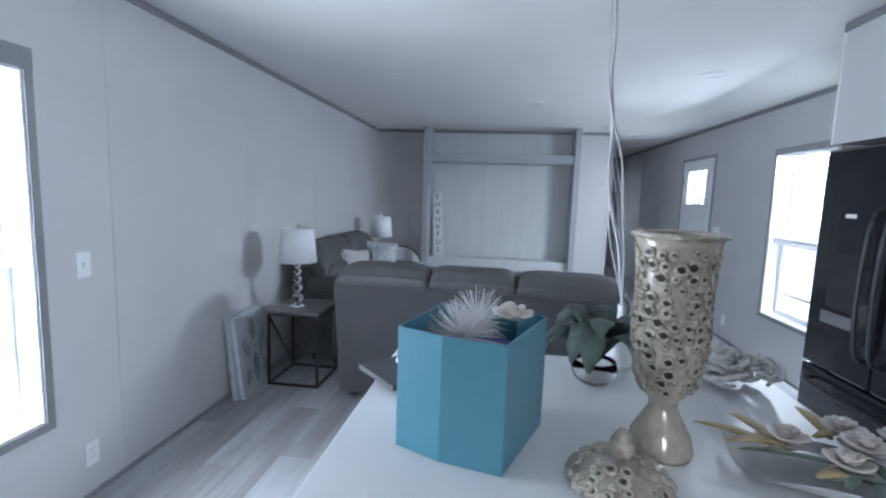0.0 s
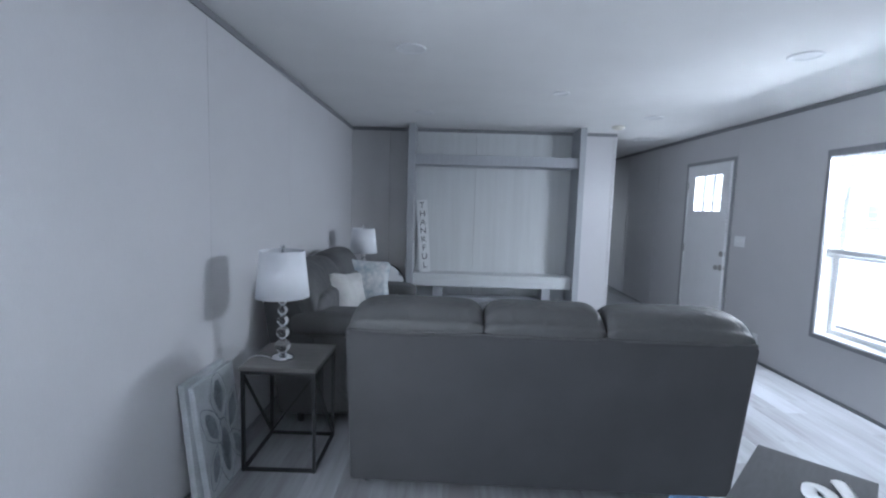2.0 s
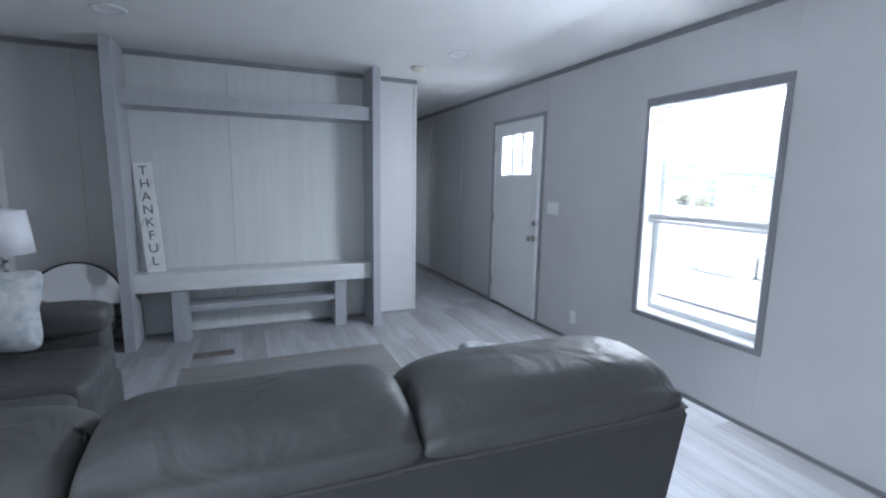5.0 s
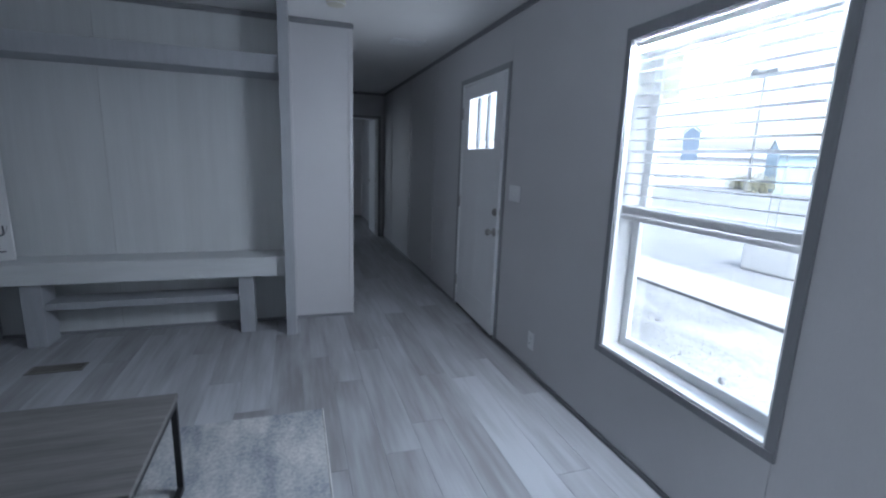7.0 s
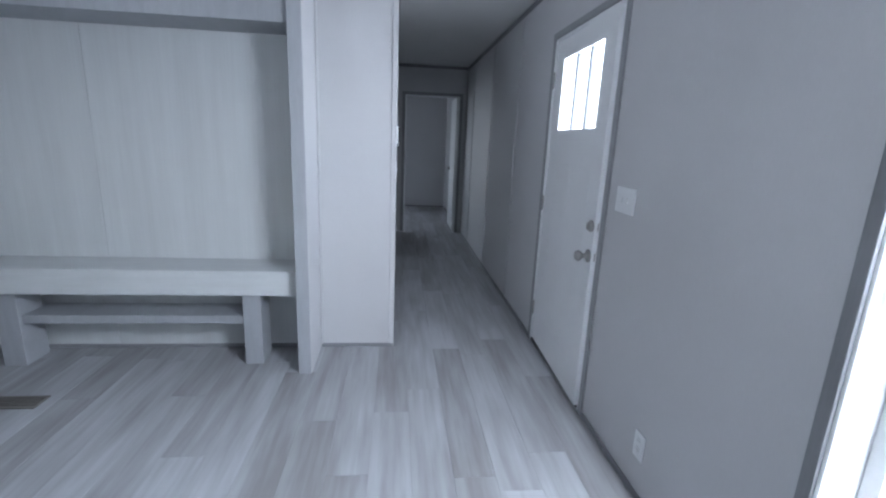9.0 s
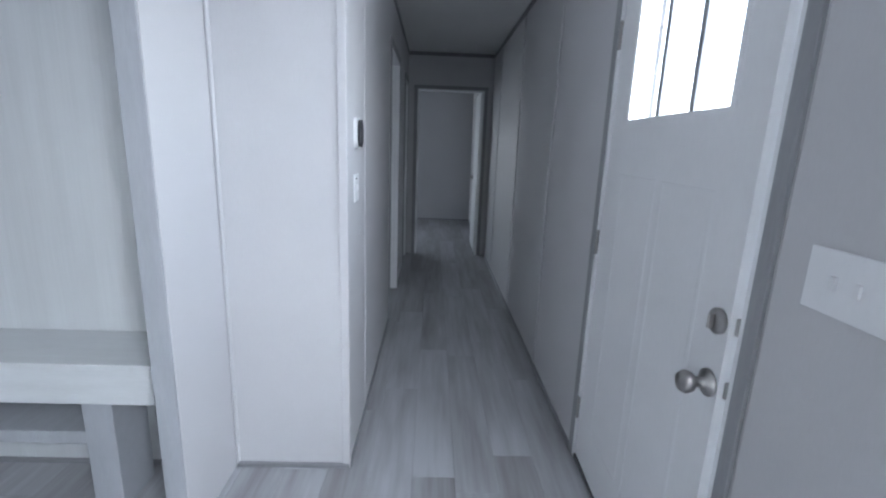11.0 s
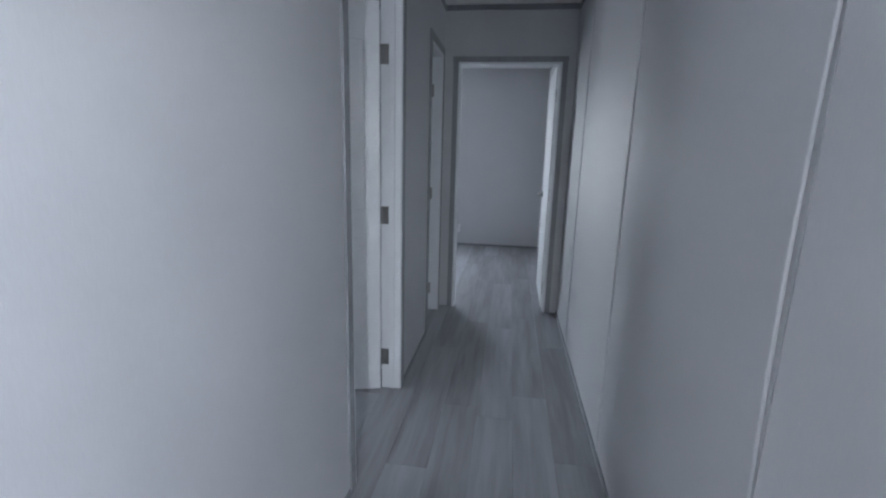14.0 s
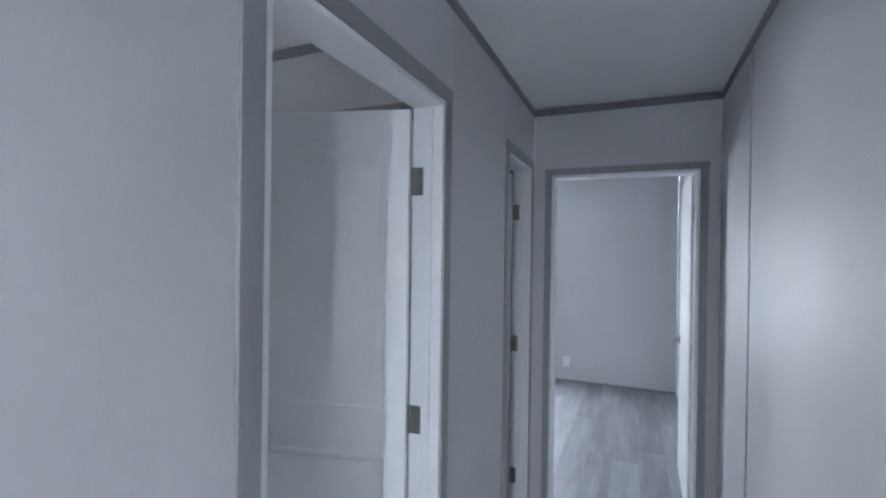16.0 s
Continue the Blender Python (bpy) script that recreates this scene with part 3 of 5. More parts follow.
def leaf(parent, width, at, turn, lever=True, flip=1):
    """A moulded white interior door leaf, hinged at its origin and reaching along +x."""
    lf = part("leaf", box(0.002, width, -0.0175, 0.0175, 0.012, 1.995, 0.002), WHITE, parent, "white moulded two-panel door leaf")
    lf.matrix_basis = pose(*at, 0, 0, turn)
    for side in (-1, 1):
        for pts in (arched(0.085, width - 0.085, 1.02, 1.89, 0.075), arched(0.085, width - 0.085, 0.20, 0.86, 0.0)):
            part("panel_moulding", ridge(pts, side * 0.0175, side), WHITE, lf, smooth=True)
        bm = lathe([(0.030, 0), (0.030, 0.008), (0.012, 0.012), (0.010, 0.045), (0.001, 0.047)], 16)
        turned(bm, Matrix.Translation((width - 0.065, side * 0.0175, 0.93)) @ pose(0, 0, 0, -90 * side, 0, 0))
        part("rose", bm, NICKEL, lf, "brushed nickel rose", True)
        part("lever", sweep(smooth_line([(width - 0.065, side * 0.055, 0.93), (width - 0.10, side * 0.060, 0.932), (width - 0.17, side * 0.056, 0.928)]), 0.008, 8), NICKEL, lf, "brushed nickel lever", True)
    return lf


def hinges(parent, points, normal_axis):
    for p in points:
        x, y, z = p
        bm = box(x - 0.018, x + 0.018, y - 0.002, y + 0.002, z - 0.046, z + 0.046, 0.001) if normal_axis == "y" else box(x - 0.002, x + 0.002, y - 0.018, y + 0.018, z - 0.046, z + 0.046, 0.001)
        h = part("hinge", bm, NICKEL, parent, "brushed nickel butt hinge")
        part("knuckle", sweep([(x - (0.022 if normal_axis == "y" else 0), y - (0 if normal_axis == "y" else 0.0), z - 0.046), (x - (0.022 if normal_axis == "y" else 0), y, z + 0.046)], 0.006, 8), NICKEL, h)


for nm, hole, turn, lab in (("door_1", D1, 195, "white moulded interior door standing open into a side room"), ("door_2", D2, 187, "white moulded interior door ajar beside the hall end")):
    d = tagged(new(nm), lab, "door", kind="structure")
    jambs(d, "x", XH, -1, hole, 0.095)
    casing(d, "x", XH, -1, hole[0], hole[1], 0, hole[3], 0.052, 0.010, foot=False, material=CASING)
    casing(d, "x", XH - 0.095, 1, hole[0], hole[1], 0, hole[3], 0.052, 0.010, foot=False, material=CASING)
    yh = hole[1] - 0.019
    leaf(d, hole[1] - hole[0] - 0.044, (XH - 0.099, yh - 0.0185, 0), turn)
    hinges(d, [(XH - 0.078, yh - 0.001, z) for z in (0.19, 0.98, 1.765)], "y")

d = tagged(new("door_3"), "white moulded bedroom door standing wide open", "door", kind="structure")
jambs(d, "y", YH, 1, DEND, 0.095)
casing(d, "y", YH, 1, DEND[0], DEND[1], 0, DEND[3], 0.040, 0.010, foot=False, material=CASING)
casing(d, "y", YH + 0.095, -1, DEND[0], DEND[1], 0, DEND[3], 0.040, 0.010, foot=False, material=CASING)
leaf(d, 0.742, (DEND[1] - 0.013, YH + 0.112, 0), 89.3)
hinges(d, [(DEND[1] - 0.020, YH + 0.080, z) for z in (0.19, 0.98, 1.755)], "x")

# front door: craftsman leaf with three lights, a little ajar
d = tagged(new("door_4"), "white front door with three upper panes, slightly ajar", "door", kind="structure")
jambs(d, "x", XE, 1, DOOR_F, 0.13)
casing(d, "x", XE, 1, DOOR_F[0], DOOR_F[1], 0, DOOR_F[3], 0.040, 0.010, foot=False, material=CASING)
W = 0.895
lights = [(W - 0.151 - 0.186 * (k + 1) - 0.018 * k, W - 0.151 - 0.186 * k - 0.018 * k, 1.472, 1.888) for k in range(3)]
lf = part("leaf", slab_with_holes(0, W - 0.014, 0.022, 2.002, [(lights[2][0], lights[0][1], 1.472, 1.888)], lambda u, dd, z: (u, dd, z), -0.022, 0.022), WHITE, d, "white panelled door leaf")
lf.matrix_basis = pose(XE + 0.026, DOOR_F[1] - 0.020, 0, 0, 0, -91.7)
for a, b, c, e in lights:
    p = part("pane", box(a - 0.002, b + 0.002, -0.002, 0.002, c, e), CLEAR, lf)
    p.visible_shadow = False
for k in (1, 2):
    part("muntin", box(lights[k][1] - 0.003, lights[k][1] + 0.021, -0.011, 0.011, 1.4725, 1.8875, 0.002), TRIM, lf, "thin grey glazing bar")
for side in (-1, 1):
    part("glazing_frame", ridge([(lights[2][0] - 0.02, 1.452), (lights[2][0] - 0.02, 1.908), (lights[0][1] + 0.02, 1.908), (lights[0][1] + 0.02, 1.452)], side * 0.022, side), WHITE, lf)
    for a, b in ((0.155, 0.420), (0.475, 0.740)):
        part("panel_moulding", ridge([(a, 0.22), (a, 1.28), (b, 1.28), (b, 0.22)], side * 0.022, side), WHITE, lf)
        part("panel_moulding", ridge([(a + 0.03, 0.25), (a + 0.03, 1.25), (b - 0.03, 1.25), (b - 0.03, 0.25)], side * 0.0205, side), WHITE, lf)
for z, prof, nm in ((0.845, [(0.033, 0), (0.033, 0.007), (0.014, 0.012), (0.012, 0.032), (0.024, 0.042), (0.028, 0.056), (0.022, 0.068), (0.0, 0.071)], "knob"),
                    (0.998, [(0.030, 0), (0.030, 0.010), (0.022, 0.014), (0.0, 0.015)], "deadbolt")):
    bm = turned(lathe(prof, 20), Matrix.Translation((W - 0.050, -0.022, z)) @ pose(0, 0, 0, 90, 0, 0))
    k = part(nm, bm, NICKEL, lf, "brushed nickel " + nm, True)
    if nm == "deadbolt":
        part("thumb_turn", box(W - 0.054, W - 0.046, -0.050, -0.036, z - 0.018, z + 0.018, 0.003), NICKEL, k)
for z in (0.845, 0.998):
    part("latch", box(W - 0.016, W - 0.006, -0.008, 0.008, z - 0.02, z + 0.02, 0.002), NICKEL, lf)
part("threshold", box(XE - 0.004, XE + 0.14, DOOR_F[0], DOOR_F[1], 0.0, 0.018, 0.003), JOINT, d, "dark door threshold")
for z in (0.25, 1.0, 1.78):
    h = part("hinge", box(XE - 0.004, XE + 0.002, DOOR_F[1] - 0.019, DOOR_F[1] - 0.011, z - 0.05, z + 0.05, 0.003), NICKEL, d, "brushed nickel hinge")
    part("knuckle", sweep([(XE - 0.005, DOOR_F[1] - 0.016, z - 0.05), (XE - 0.005, DOOR_F[1] - 0.016, z + 0.05)], 0.0055, 8), NICKEL, h)

# ---------------------------------------------------------------- built-in media wall
unit = thing("media_wall_unit", "grey wood-print built-in media wall with bench", "built-in unit", (0, 0, 0))
for nm, x0, x1 in (("post", -1.140, -1.062), ("post", 0.880, 0.950)):
    part(nm, box(x0, x1, 6.245, YN - 0.002, 0, H - 0.002, 0.002), BUILT, unit)
part("header_shelf", box(-1.061, 0.879, 6.290, YN - 0.002, 1.930, 2.050, 0.002), BUILT, unit)
bench = part("bench_top", box(-1.061, 0.879, 6.335, YN - 0.002, 0.455, 0.603, 0.003), BENCHTOP, unit, "pale bench top with deep front edge")
for x0, x1 in ((-0.815, -0.695), (0.538, 0.644)):
    part("bench_leg", box(x0, x1, 6.375, 6.56, 0, 0.454, 0.003), BUILT, unit)
part("end_panel", box(0.9505, 0.9545, 6.249, YN - 0.003, 0.0, H - 0.045, 0.001), WALL, unit, "pale wall-panel facing on the post side")
part("low_shelf", box(-0.694, 0.537, 6.395, YN - 0.012, 0.256, 0.306, 0.003), BUILT, unit)

# upright wooden sign
sign = thing("word_sign", "tall white wooden sign with grey letters leaning on the post", "sign", (-0.915, 6.46, 0.604))
sign.matrix_basis = pose(-0.915, 6.46, 0.6045, -8.5, -4.6, 0)
part("board", box(-0.068, 0.068, 0, 0.018, 0, 0.915, 0.002), PAPERWHITE, sign)
for k, ch in enumerate("THANKFUL"):
    lettering(ch, 0.106, 0.0012, INK, sign, pose(0, -0.0012, 0.845 - 0.108 * k, 90, 0, 0))
for k, (x, z) in enumerate(((0.045, 0.74), (-0.045, 0.05), (0.04, 0.20), (-0.05, 0.42), (-0.04, 0.66))):
    part("sprig", sweep(smooth_line([(x - 0.014, -0.001, z - 0.03), (x, -0.0012, z), (x + 0.012, -0.001, z + 0.035)]), 0.0016, 4), INK, sign, "faint grey painted sprig")

# ---------------------------------------------------------------- seats
def back_roll(a, b, low, top, seed, first, last):
    """A stuffed roll along the top of a sofa back between a and b: flush behind, domed above, sunk at the seams."""
    prof = [(0.004, low - 0.012), (-0.004, low + 0.012), (-0.006, low + 0.05), (0.016, low + 0.5 * (top - low)), (0.055, low + 0.83 * (top - low)), (0.11, top - 0.006), (0.18, top),
            (0.25, top - 0.02), (0.32, low + 0.45 * (top - low)), (0.375, low - 0.06), (0.40, low - 0.20), (0.36, low - 0.24)]
    prof = [(v.y, v.z) for v in smooth_line([(0, y, z) for y, z in prof], 3)]
    bm, rings, n = bmesh.new(), [], 34
    for i in range(n + 1):
        s = -math.cos(math.pi * i / n)
        x = (a + b) / 2 + s * (b - a) / 2
        e = abs(s)
        outer = (s < 0 and first) or (s > 0 and last)
        k = max(0.0, 1 - e ** (4.5 if outer else 7)) ** (0.45 if outer else 0.40)
        ring = []
        for y, z in prof:
            zz = low + (z - low) * ((0.12 if outer else 0.30) + (0.88 if outer else 0.70) * k) if z > low else z
            yy = y + (1 - k) * (0.03 if y < 0.18 else -0.05)
            w = noise.noise(Vector((x * 7, y * 7, z * 7 + seed * 5))) + 0.6 * noise.noise(Vector((x * 26, y * 9, z * 9 + seed)))
            zz += 0.004 * w * (z > low)
            ring.append(bm.verts.new((x, yy - 0.003 * w, zz)))
        rings.append(ring)
    for p, q in zip(rings, rings[1:]):
        for j in range(len(prof) - 1):
            bm.faces.new((p[j], p[j + 1], q[j + 1], q[j]))
    for r in (rings[0], rings[-1]):
        bm.faces.new(r)
    for p, q in zip(rings, rings[1:]):
        bm.faces.new((p[0], q[0], q[-1], p[-1]))
    return bm


def seat_group(name, label, seats, length, at, turn, back_h=1.005, low=0.872, arm=0.20, near_low=0.0):
    """A leather sofa facing +y in its own axes; its back runs along y = 0."""
    s = thing(name, label, "sofa", at, turn)
    lean = 0.11
    # leaning back panel with stitched edge
    bm = bmesh.new()
    ends = []
    for x in (-length / 2, length / 2):
        ends.append([bm.verts.new((x, y, z)) for y, z in ((lean, 0.07), (0.012, low - 0.03), (0.003, low), (0.04, low + 0.012), (0.24, low + 0.01), (0.40, 0.40), (0.40, 0.07))])
    for k in range(7):
        bm.faces.new((ends[0][k], ends[0][(k + 1) % 7], ends[1][(k + 1) % 7], ends[1][k]))
    bm.faces.new(ends[0])
    bm.faces.new(ends[1])
    bmesh.ops.bevel(bm, geom=[e for e in bm.edges if abs(e.verts[0].co.x - e.verts[1].co.x) < 1e-4], offset=0.022, segments=3, profile=0.5, affect="EDGES")
    part("back_panel", bm, LEATHER_FLAT, s, smooth=False)
    part("seam", sweep([(-length / 2 + 0.02, -0.002, low), (length / 2 - 0.02, -0.002, low)], 0.0035, 6), LEATHER, s)
    edges = seats
    for k, (a, b) in enumerate(edges):
        w = b - a
        part("back_cushion", back_roll(a, b, low, back_h, k, k == 0, k == len(edges) - 1), LEATHER, s, smooth=True)
        part("back_pad", cushion(((a + b) / 2, 0.29, 0.61), (w - 0.01, 0.24, 0.48), 0.4, 0.008, (32, 20), k + 4), LEATHER, s, smooth=True)
        in_a, in_b = max(a, -length / 2 + arm), min(b, length / 2 - arm)
        part("seat_cushion", cushion(((in_a + in_b) / 2, 0.64, 0.39), (in_b - in_a - 0.006, 0.60, 0.19), 0.32, 0.006, (32, 18), k + 8), LEATHER, s, smooth=True)
        part("footrest", cushion(((in_a + in_b) / 2, 0.90, 0.22), (in_b - in_a - 0.006, 0.10, 0.27), 0.35, 0.005, (28, 16), k + 12), LEATHER, s, smooth=True)
    part("base", box(-length / 2 + 0.03, length / 2 - 0.03, lean + 0.02, 0.86, 0.07, 0.32, 0.02), LEATHER_FLAT, s)
    for sx in (-1, 1):
        x = sx * (length / 2 - arm / 2)
        drop = near_low if sx > 0 else 0.0
        part("arm", box(x - arm / 2 + 0.01, x + arm / 2 - 0.01, 0.20, 0.87, 0.07, 0.56 - drop, 0.03), LEATHER, s)
        part("arm_pad", cushion((x, 0.52, 0.605 - drop), (arm + 0.05, 0.74, 0.17), 0.45, 0.006, (28, 18), 20 + sx), LEATHER, s, smooth=True)
        for y in (lean + 0.12, 0.82):
            part("foot", lathe([(0.022, 0), (0.026, 0.07)], 12), BLACK, s).location = (sx * (length / 2 - 0.07), y, 0)
    return s


SOFA_L = 1.89
sofa = seat_group("sofa", "dark grey leather three-seat reclining sofa", [(-0.935, -0.300), (-0.300, 0.262), (0.262, 0.932)], SOFA_L, (-0.172, 2.815, 0), -1.6)
loveseat = seat_group("loveseat", "dark grey leather two-seat recliner against the wall", [(-0.80, 0.0), (0.0, 0.80)], 1.62, (-1.825, 4.43, 0), -90, back_h=1.04, low=0.83, near_low=-0.07)


def pillow(at, rot, size, material, label, seed):
    p = thing("throw_pillow", label, "pillow", group="throw pillows")
    p.matrix_basis = pose(*at, *rot)
    part("cover", cushion((0, 0, 0), size, 0.28, 0.007, (48, 30), seed, pinch=0.10), material, p, smooth=True)
    return p


pillow((-1.38, 4.17, 0.735), (-18, 6, 66), (0.40, 0.15, 0.40), FABRIC, "cream textured throw pillow on the leather loveseat", 31)
pillow((-1.375, 4.88, 0.735), (-16, 5, 18), (0.44, 0.15, 0.42), FABRIC_DYED, "pale blue and cream tie-dyed throw pillow", 32)
pillow((-0.90, 3.41, 0.690), (-22, 36, 6), (0.38, 0.13, 0.38), FABRIC_DYED, "pale blue and white pillow propped in the sofa corner", 34)
pillow((0.62, 3.38, 0.640), (-22, 10, 8), (0.42, 0.15, 0.42), FABRIC_DYED, "white and pale blue throw pillow on the leather sofa", 35)

# ---------------------------------------------------------------- tables and lamps
def side_table(at, label):
    t = thing("side_table", label, "table", at, group="metal side tables")
    w, h = 0.405, 0.580
    part("tabletop", box(-0.205, 0.205, -0.215, 0.215, h - 0.022, h, 0.003), TABLETOP, t, "dark grey wood top")
    a, b, c, e = (-0.19, -0.20), (0.19, -0.20), (-0.19, 0.20), (0.19, 0.20)
    for x, y in (a, b, c, e):
        part("leg", box(x - 0.009, x + 0.009, y - 0.009, y + 0.009, 0, h - 0.0225, 0.001), BLACK, t)
    for p, q in ((a, b), (b, e), (e, c), (c, a)):
        for z in (0.010, h - 0.034):
            part("rail", rod((*p, z), (*q, z), 0.016), BLACK, t)
    for p, q in ((a, c), (b, e)):
        part("brace", rod((*p, h - 0.04), (*q, 0.02), 0.012), BLACK, t)
    part("brace", rod((*e, h - 0.04), (*c, 0.02), 0.012), BLACK, t)
    return t


side_table((-1.525, 3.300, 0), "square side table with black metal frame beside the sofa")
side_table((-1.630, 5.54, 0), "square side table with black metal frame in the corner")


def table_lamp(at, label):
    l = thing("table_lamp", label, "lamp", at, group="crystal table lamps")
    part("base_plate", lathe([(0.0, 0), (0.060, 0), (0.062, 0.008), (0.050, 0.018), (0.030, 0.024), (0.022, 0.034), (0.0, 0.035)], 32), CHROME, l, "chrome base", True)
    z = 0.033
    for r in (0.042, 0.036, 0.031, 0.027, 0.023):
        b = part("crystal_ball", ball((0, 0, z + r * 0.93), r, seg=24, rings=14, squash=0.93), CRYSTAL, l, "clear glass ball", True)
        z += 2 * r * 0.93
        part("collar", lathe([(0.011, z - 0.002), (0.014, z), (0.014, z + 0.004), (0.011, z + 0.006)], 16), CHROME, l, smooth=True)
        z += 0.004
    part("stem", sweep([(0, 0, z), (0, 0, 0.60)], 0.006, 10), CHROME, l)
    bm = lathe([(0.143, 0.350), (0.118, 0.605), (0.115, 0.605), (0.140, 0.350), (0.143, 0.350)], 48)
    part("shade", bm, SHADE, l, "white drum lampshade", True)
    for k in range(3):
        q = 2 * math.pi * k / 3
        part("spider", sweep([(0, 0, 0.592), (0.117 * math.cos(q), 0.117 * math.sin(q), 0.598)], 0.002, 5), CHROME, l)
    part("finial", lathe([(0.004, 0.598), (0.010, 0.606), (0.006, 0.614), (0.014, 0.624), (0.012, 0.634), (0.0, 0.638)], 16), CHROME, l, smooth=True)
    return l


table_lamp((-1.552, 3.245, 0.580), "table lamp of stacked crystal balls with white shade")
table_lamp((-1.530, 5.54, 0.580), "table lamp of stacked crystal balls in the corner")
cord = thing("lamp_cord", "clear lamp cord trailing over the table edge", "cord")
part("wire", sweep(smooth_line([(-1.617, 3.235, 0.5835), (-1.68, 3.265, 0.5835), (-1.722, 3.24, 0.584), (-1.745, 3.23, 0.55), (-1.80, 3.21, 0.30), (-1.83, 3.21, 0.02), (-1.86, 3.31, 0.006)]), 0.003, 6), VINYL, cord, smooth=True)

ct = thing("coffee_table", "low coffee table with grey wood top and black frame", "table", (-0.018, 4.31, 0))
part("tabletop", box(-0.52, 0.52, -0.29, 0.29, 0.418, 0.440, 0.003), TABLETOP, ct, "dark grey wood top")
for x in (-0.505, 0.505):
    for y in (-0.275, 0.275):
        part("leg", box(x - 0.011, x + 0.011, y - 0.011, y + 0.011, 0.012, 0.4175, 0.001), BLACK, ct)
    part("rail", rod((x, -0.275, 0.405), (x, 0.275, 0.405), 0.022), BLACK, ct)
    part("rail", rod((x, -0.275, 0.025), (x, 0.275, 0.025), 0.022), BLACK, ct)
for y in (-0.275, 0.275):
    part("rail", rod((-0.505, y, 0.405), (0.505, y, 0.405), 0.022), BLACK, ct)

rug = thing("area_rug", "faded blue and grey area rug under the coffee table", "rug", (-0.015, 4.213, 0))
bm = bmesh.new()
bmesh.ops.create_grid(bm, x_segments=60, y_segments=50, size=1)
for v in bm.verts:
    v.co = Vector((v.co.x * 1.09, v.co.y * 0.87, 0.009 + 0.0012 * noise.noise(Vector((v.co.x * 6, v.co.y * 6, 0)))))
g = bmesh.ops.extrude_face_region(bm, geom=bm.faces[:])
for v in [q for q in g["geom"] if isinstance(q, bmesh.types.BMVert)]:
    v.co.z = 0.0005
part("weave", bm, RUG, rug)
for x in (-1.092, 1.092):
    part("binding", sweep([(x, -0.87, 0.006), (x, 0.87, 0.006)], 0.006, 6), FABRIC, rug, "pale bound edge")

# round mirror on the floor against the end wall
mir = thing("round_mirror", "round mirror with thin black frame leaning on the wall", "mirror")
mir.matrix_basis = pose(-1.507, 6.360, 0.004, -15, 0, -9)
bm = turned(lathe([(0.0, -0.004), (0.347, -0.004), (0.347, 0.004), (0.0, 0.004)], 64), Matrix.Translation((0, 0, 0.364)) @ pose(0, 0, 0, 90, 0, 0))
part("glass", bm, MIRROR, mir, "silver mirror glass")
part("frame", sweep([(0.355 * math.cos(q), -0.002, 0.364 + 0.355 * math.sin(q)) for q in np.linspace(0, 2 * math.pi, 64, endpoint=False)], 0.009, 8, closed=True), BLACK, mir, "thin black metal frame", True)


# canvases leaning on the wall
def canvas(at, lean, size, label, painted):
    c = thing("canvas_picture", label, "picture", group="leaning canvases")
    c.matrix_basis = pose(*at, 0, lean, 0)
    d, w, h = 0.030, size[0], size[1]
    part("canvas", box(-d, 0, 0, w, 0, h, 0.003), ART, c)
    if painted:
        for cy, cz, ry, rz, rot in ((0.20, 0.17, 0.09, 0.17, 0), (0.10, 0.34, 0.07, 0.13, 35), (0.31, 0.34, 0.07, 0.13, -35), (0.20, 0.46, 0.08, 0.13, 0), (0.09, 0.14, 0.06, 0.11, -30), (0.32, 0.14, 0.06, 0.11, 30)):
            pts = []
            for q in np.linspace(0, 2 * math.pi, 24, endpoint=False):
                u, v = ry * math.sin(q) * (1 - 0.35 * abs(math.cos(q))), rz * math.cos(q)
                a = radians(rot)
                pts.append((0.001, min(max(cy + u * math.cos(a) - v * math.sin(a), 0.006), w - 0.006), min(max(cz + u * math.sin(a) + v * math.cos(a), 0.006), h - 0.006)))
            part("petal_line", sweep(pts, 0.0035, 4, closed=True, flat=0.3, up=(1, 0, 0)), ART_INK, c, "dark painted petal outline")
            own = bmesh.new()
            own.faces.new([own.verts.new((0.0012, cy + (p[1] - cy) * 0.55, cz + (p[2] - cz) * 0.7)) for p in pts])
            bmesh.ops.extrude_face_region(own, geom=own.faces[:])
            part("petal", own, ART_INK, c, "grey painted petal")
    return c


canvas((-1.742, 2.815, 0.0), -7.5, (0.385, 0.58), "white canvas with grey petal pattern leaning on the wall", True)
canvas((-1.787, 2.785, 0.0), -5.5, (0.385, 0.60), "second pale canvas leaning behind the first", False)


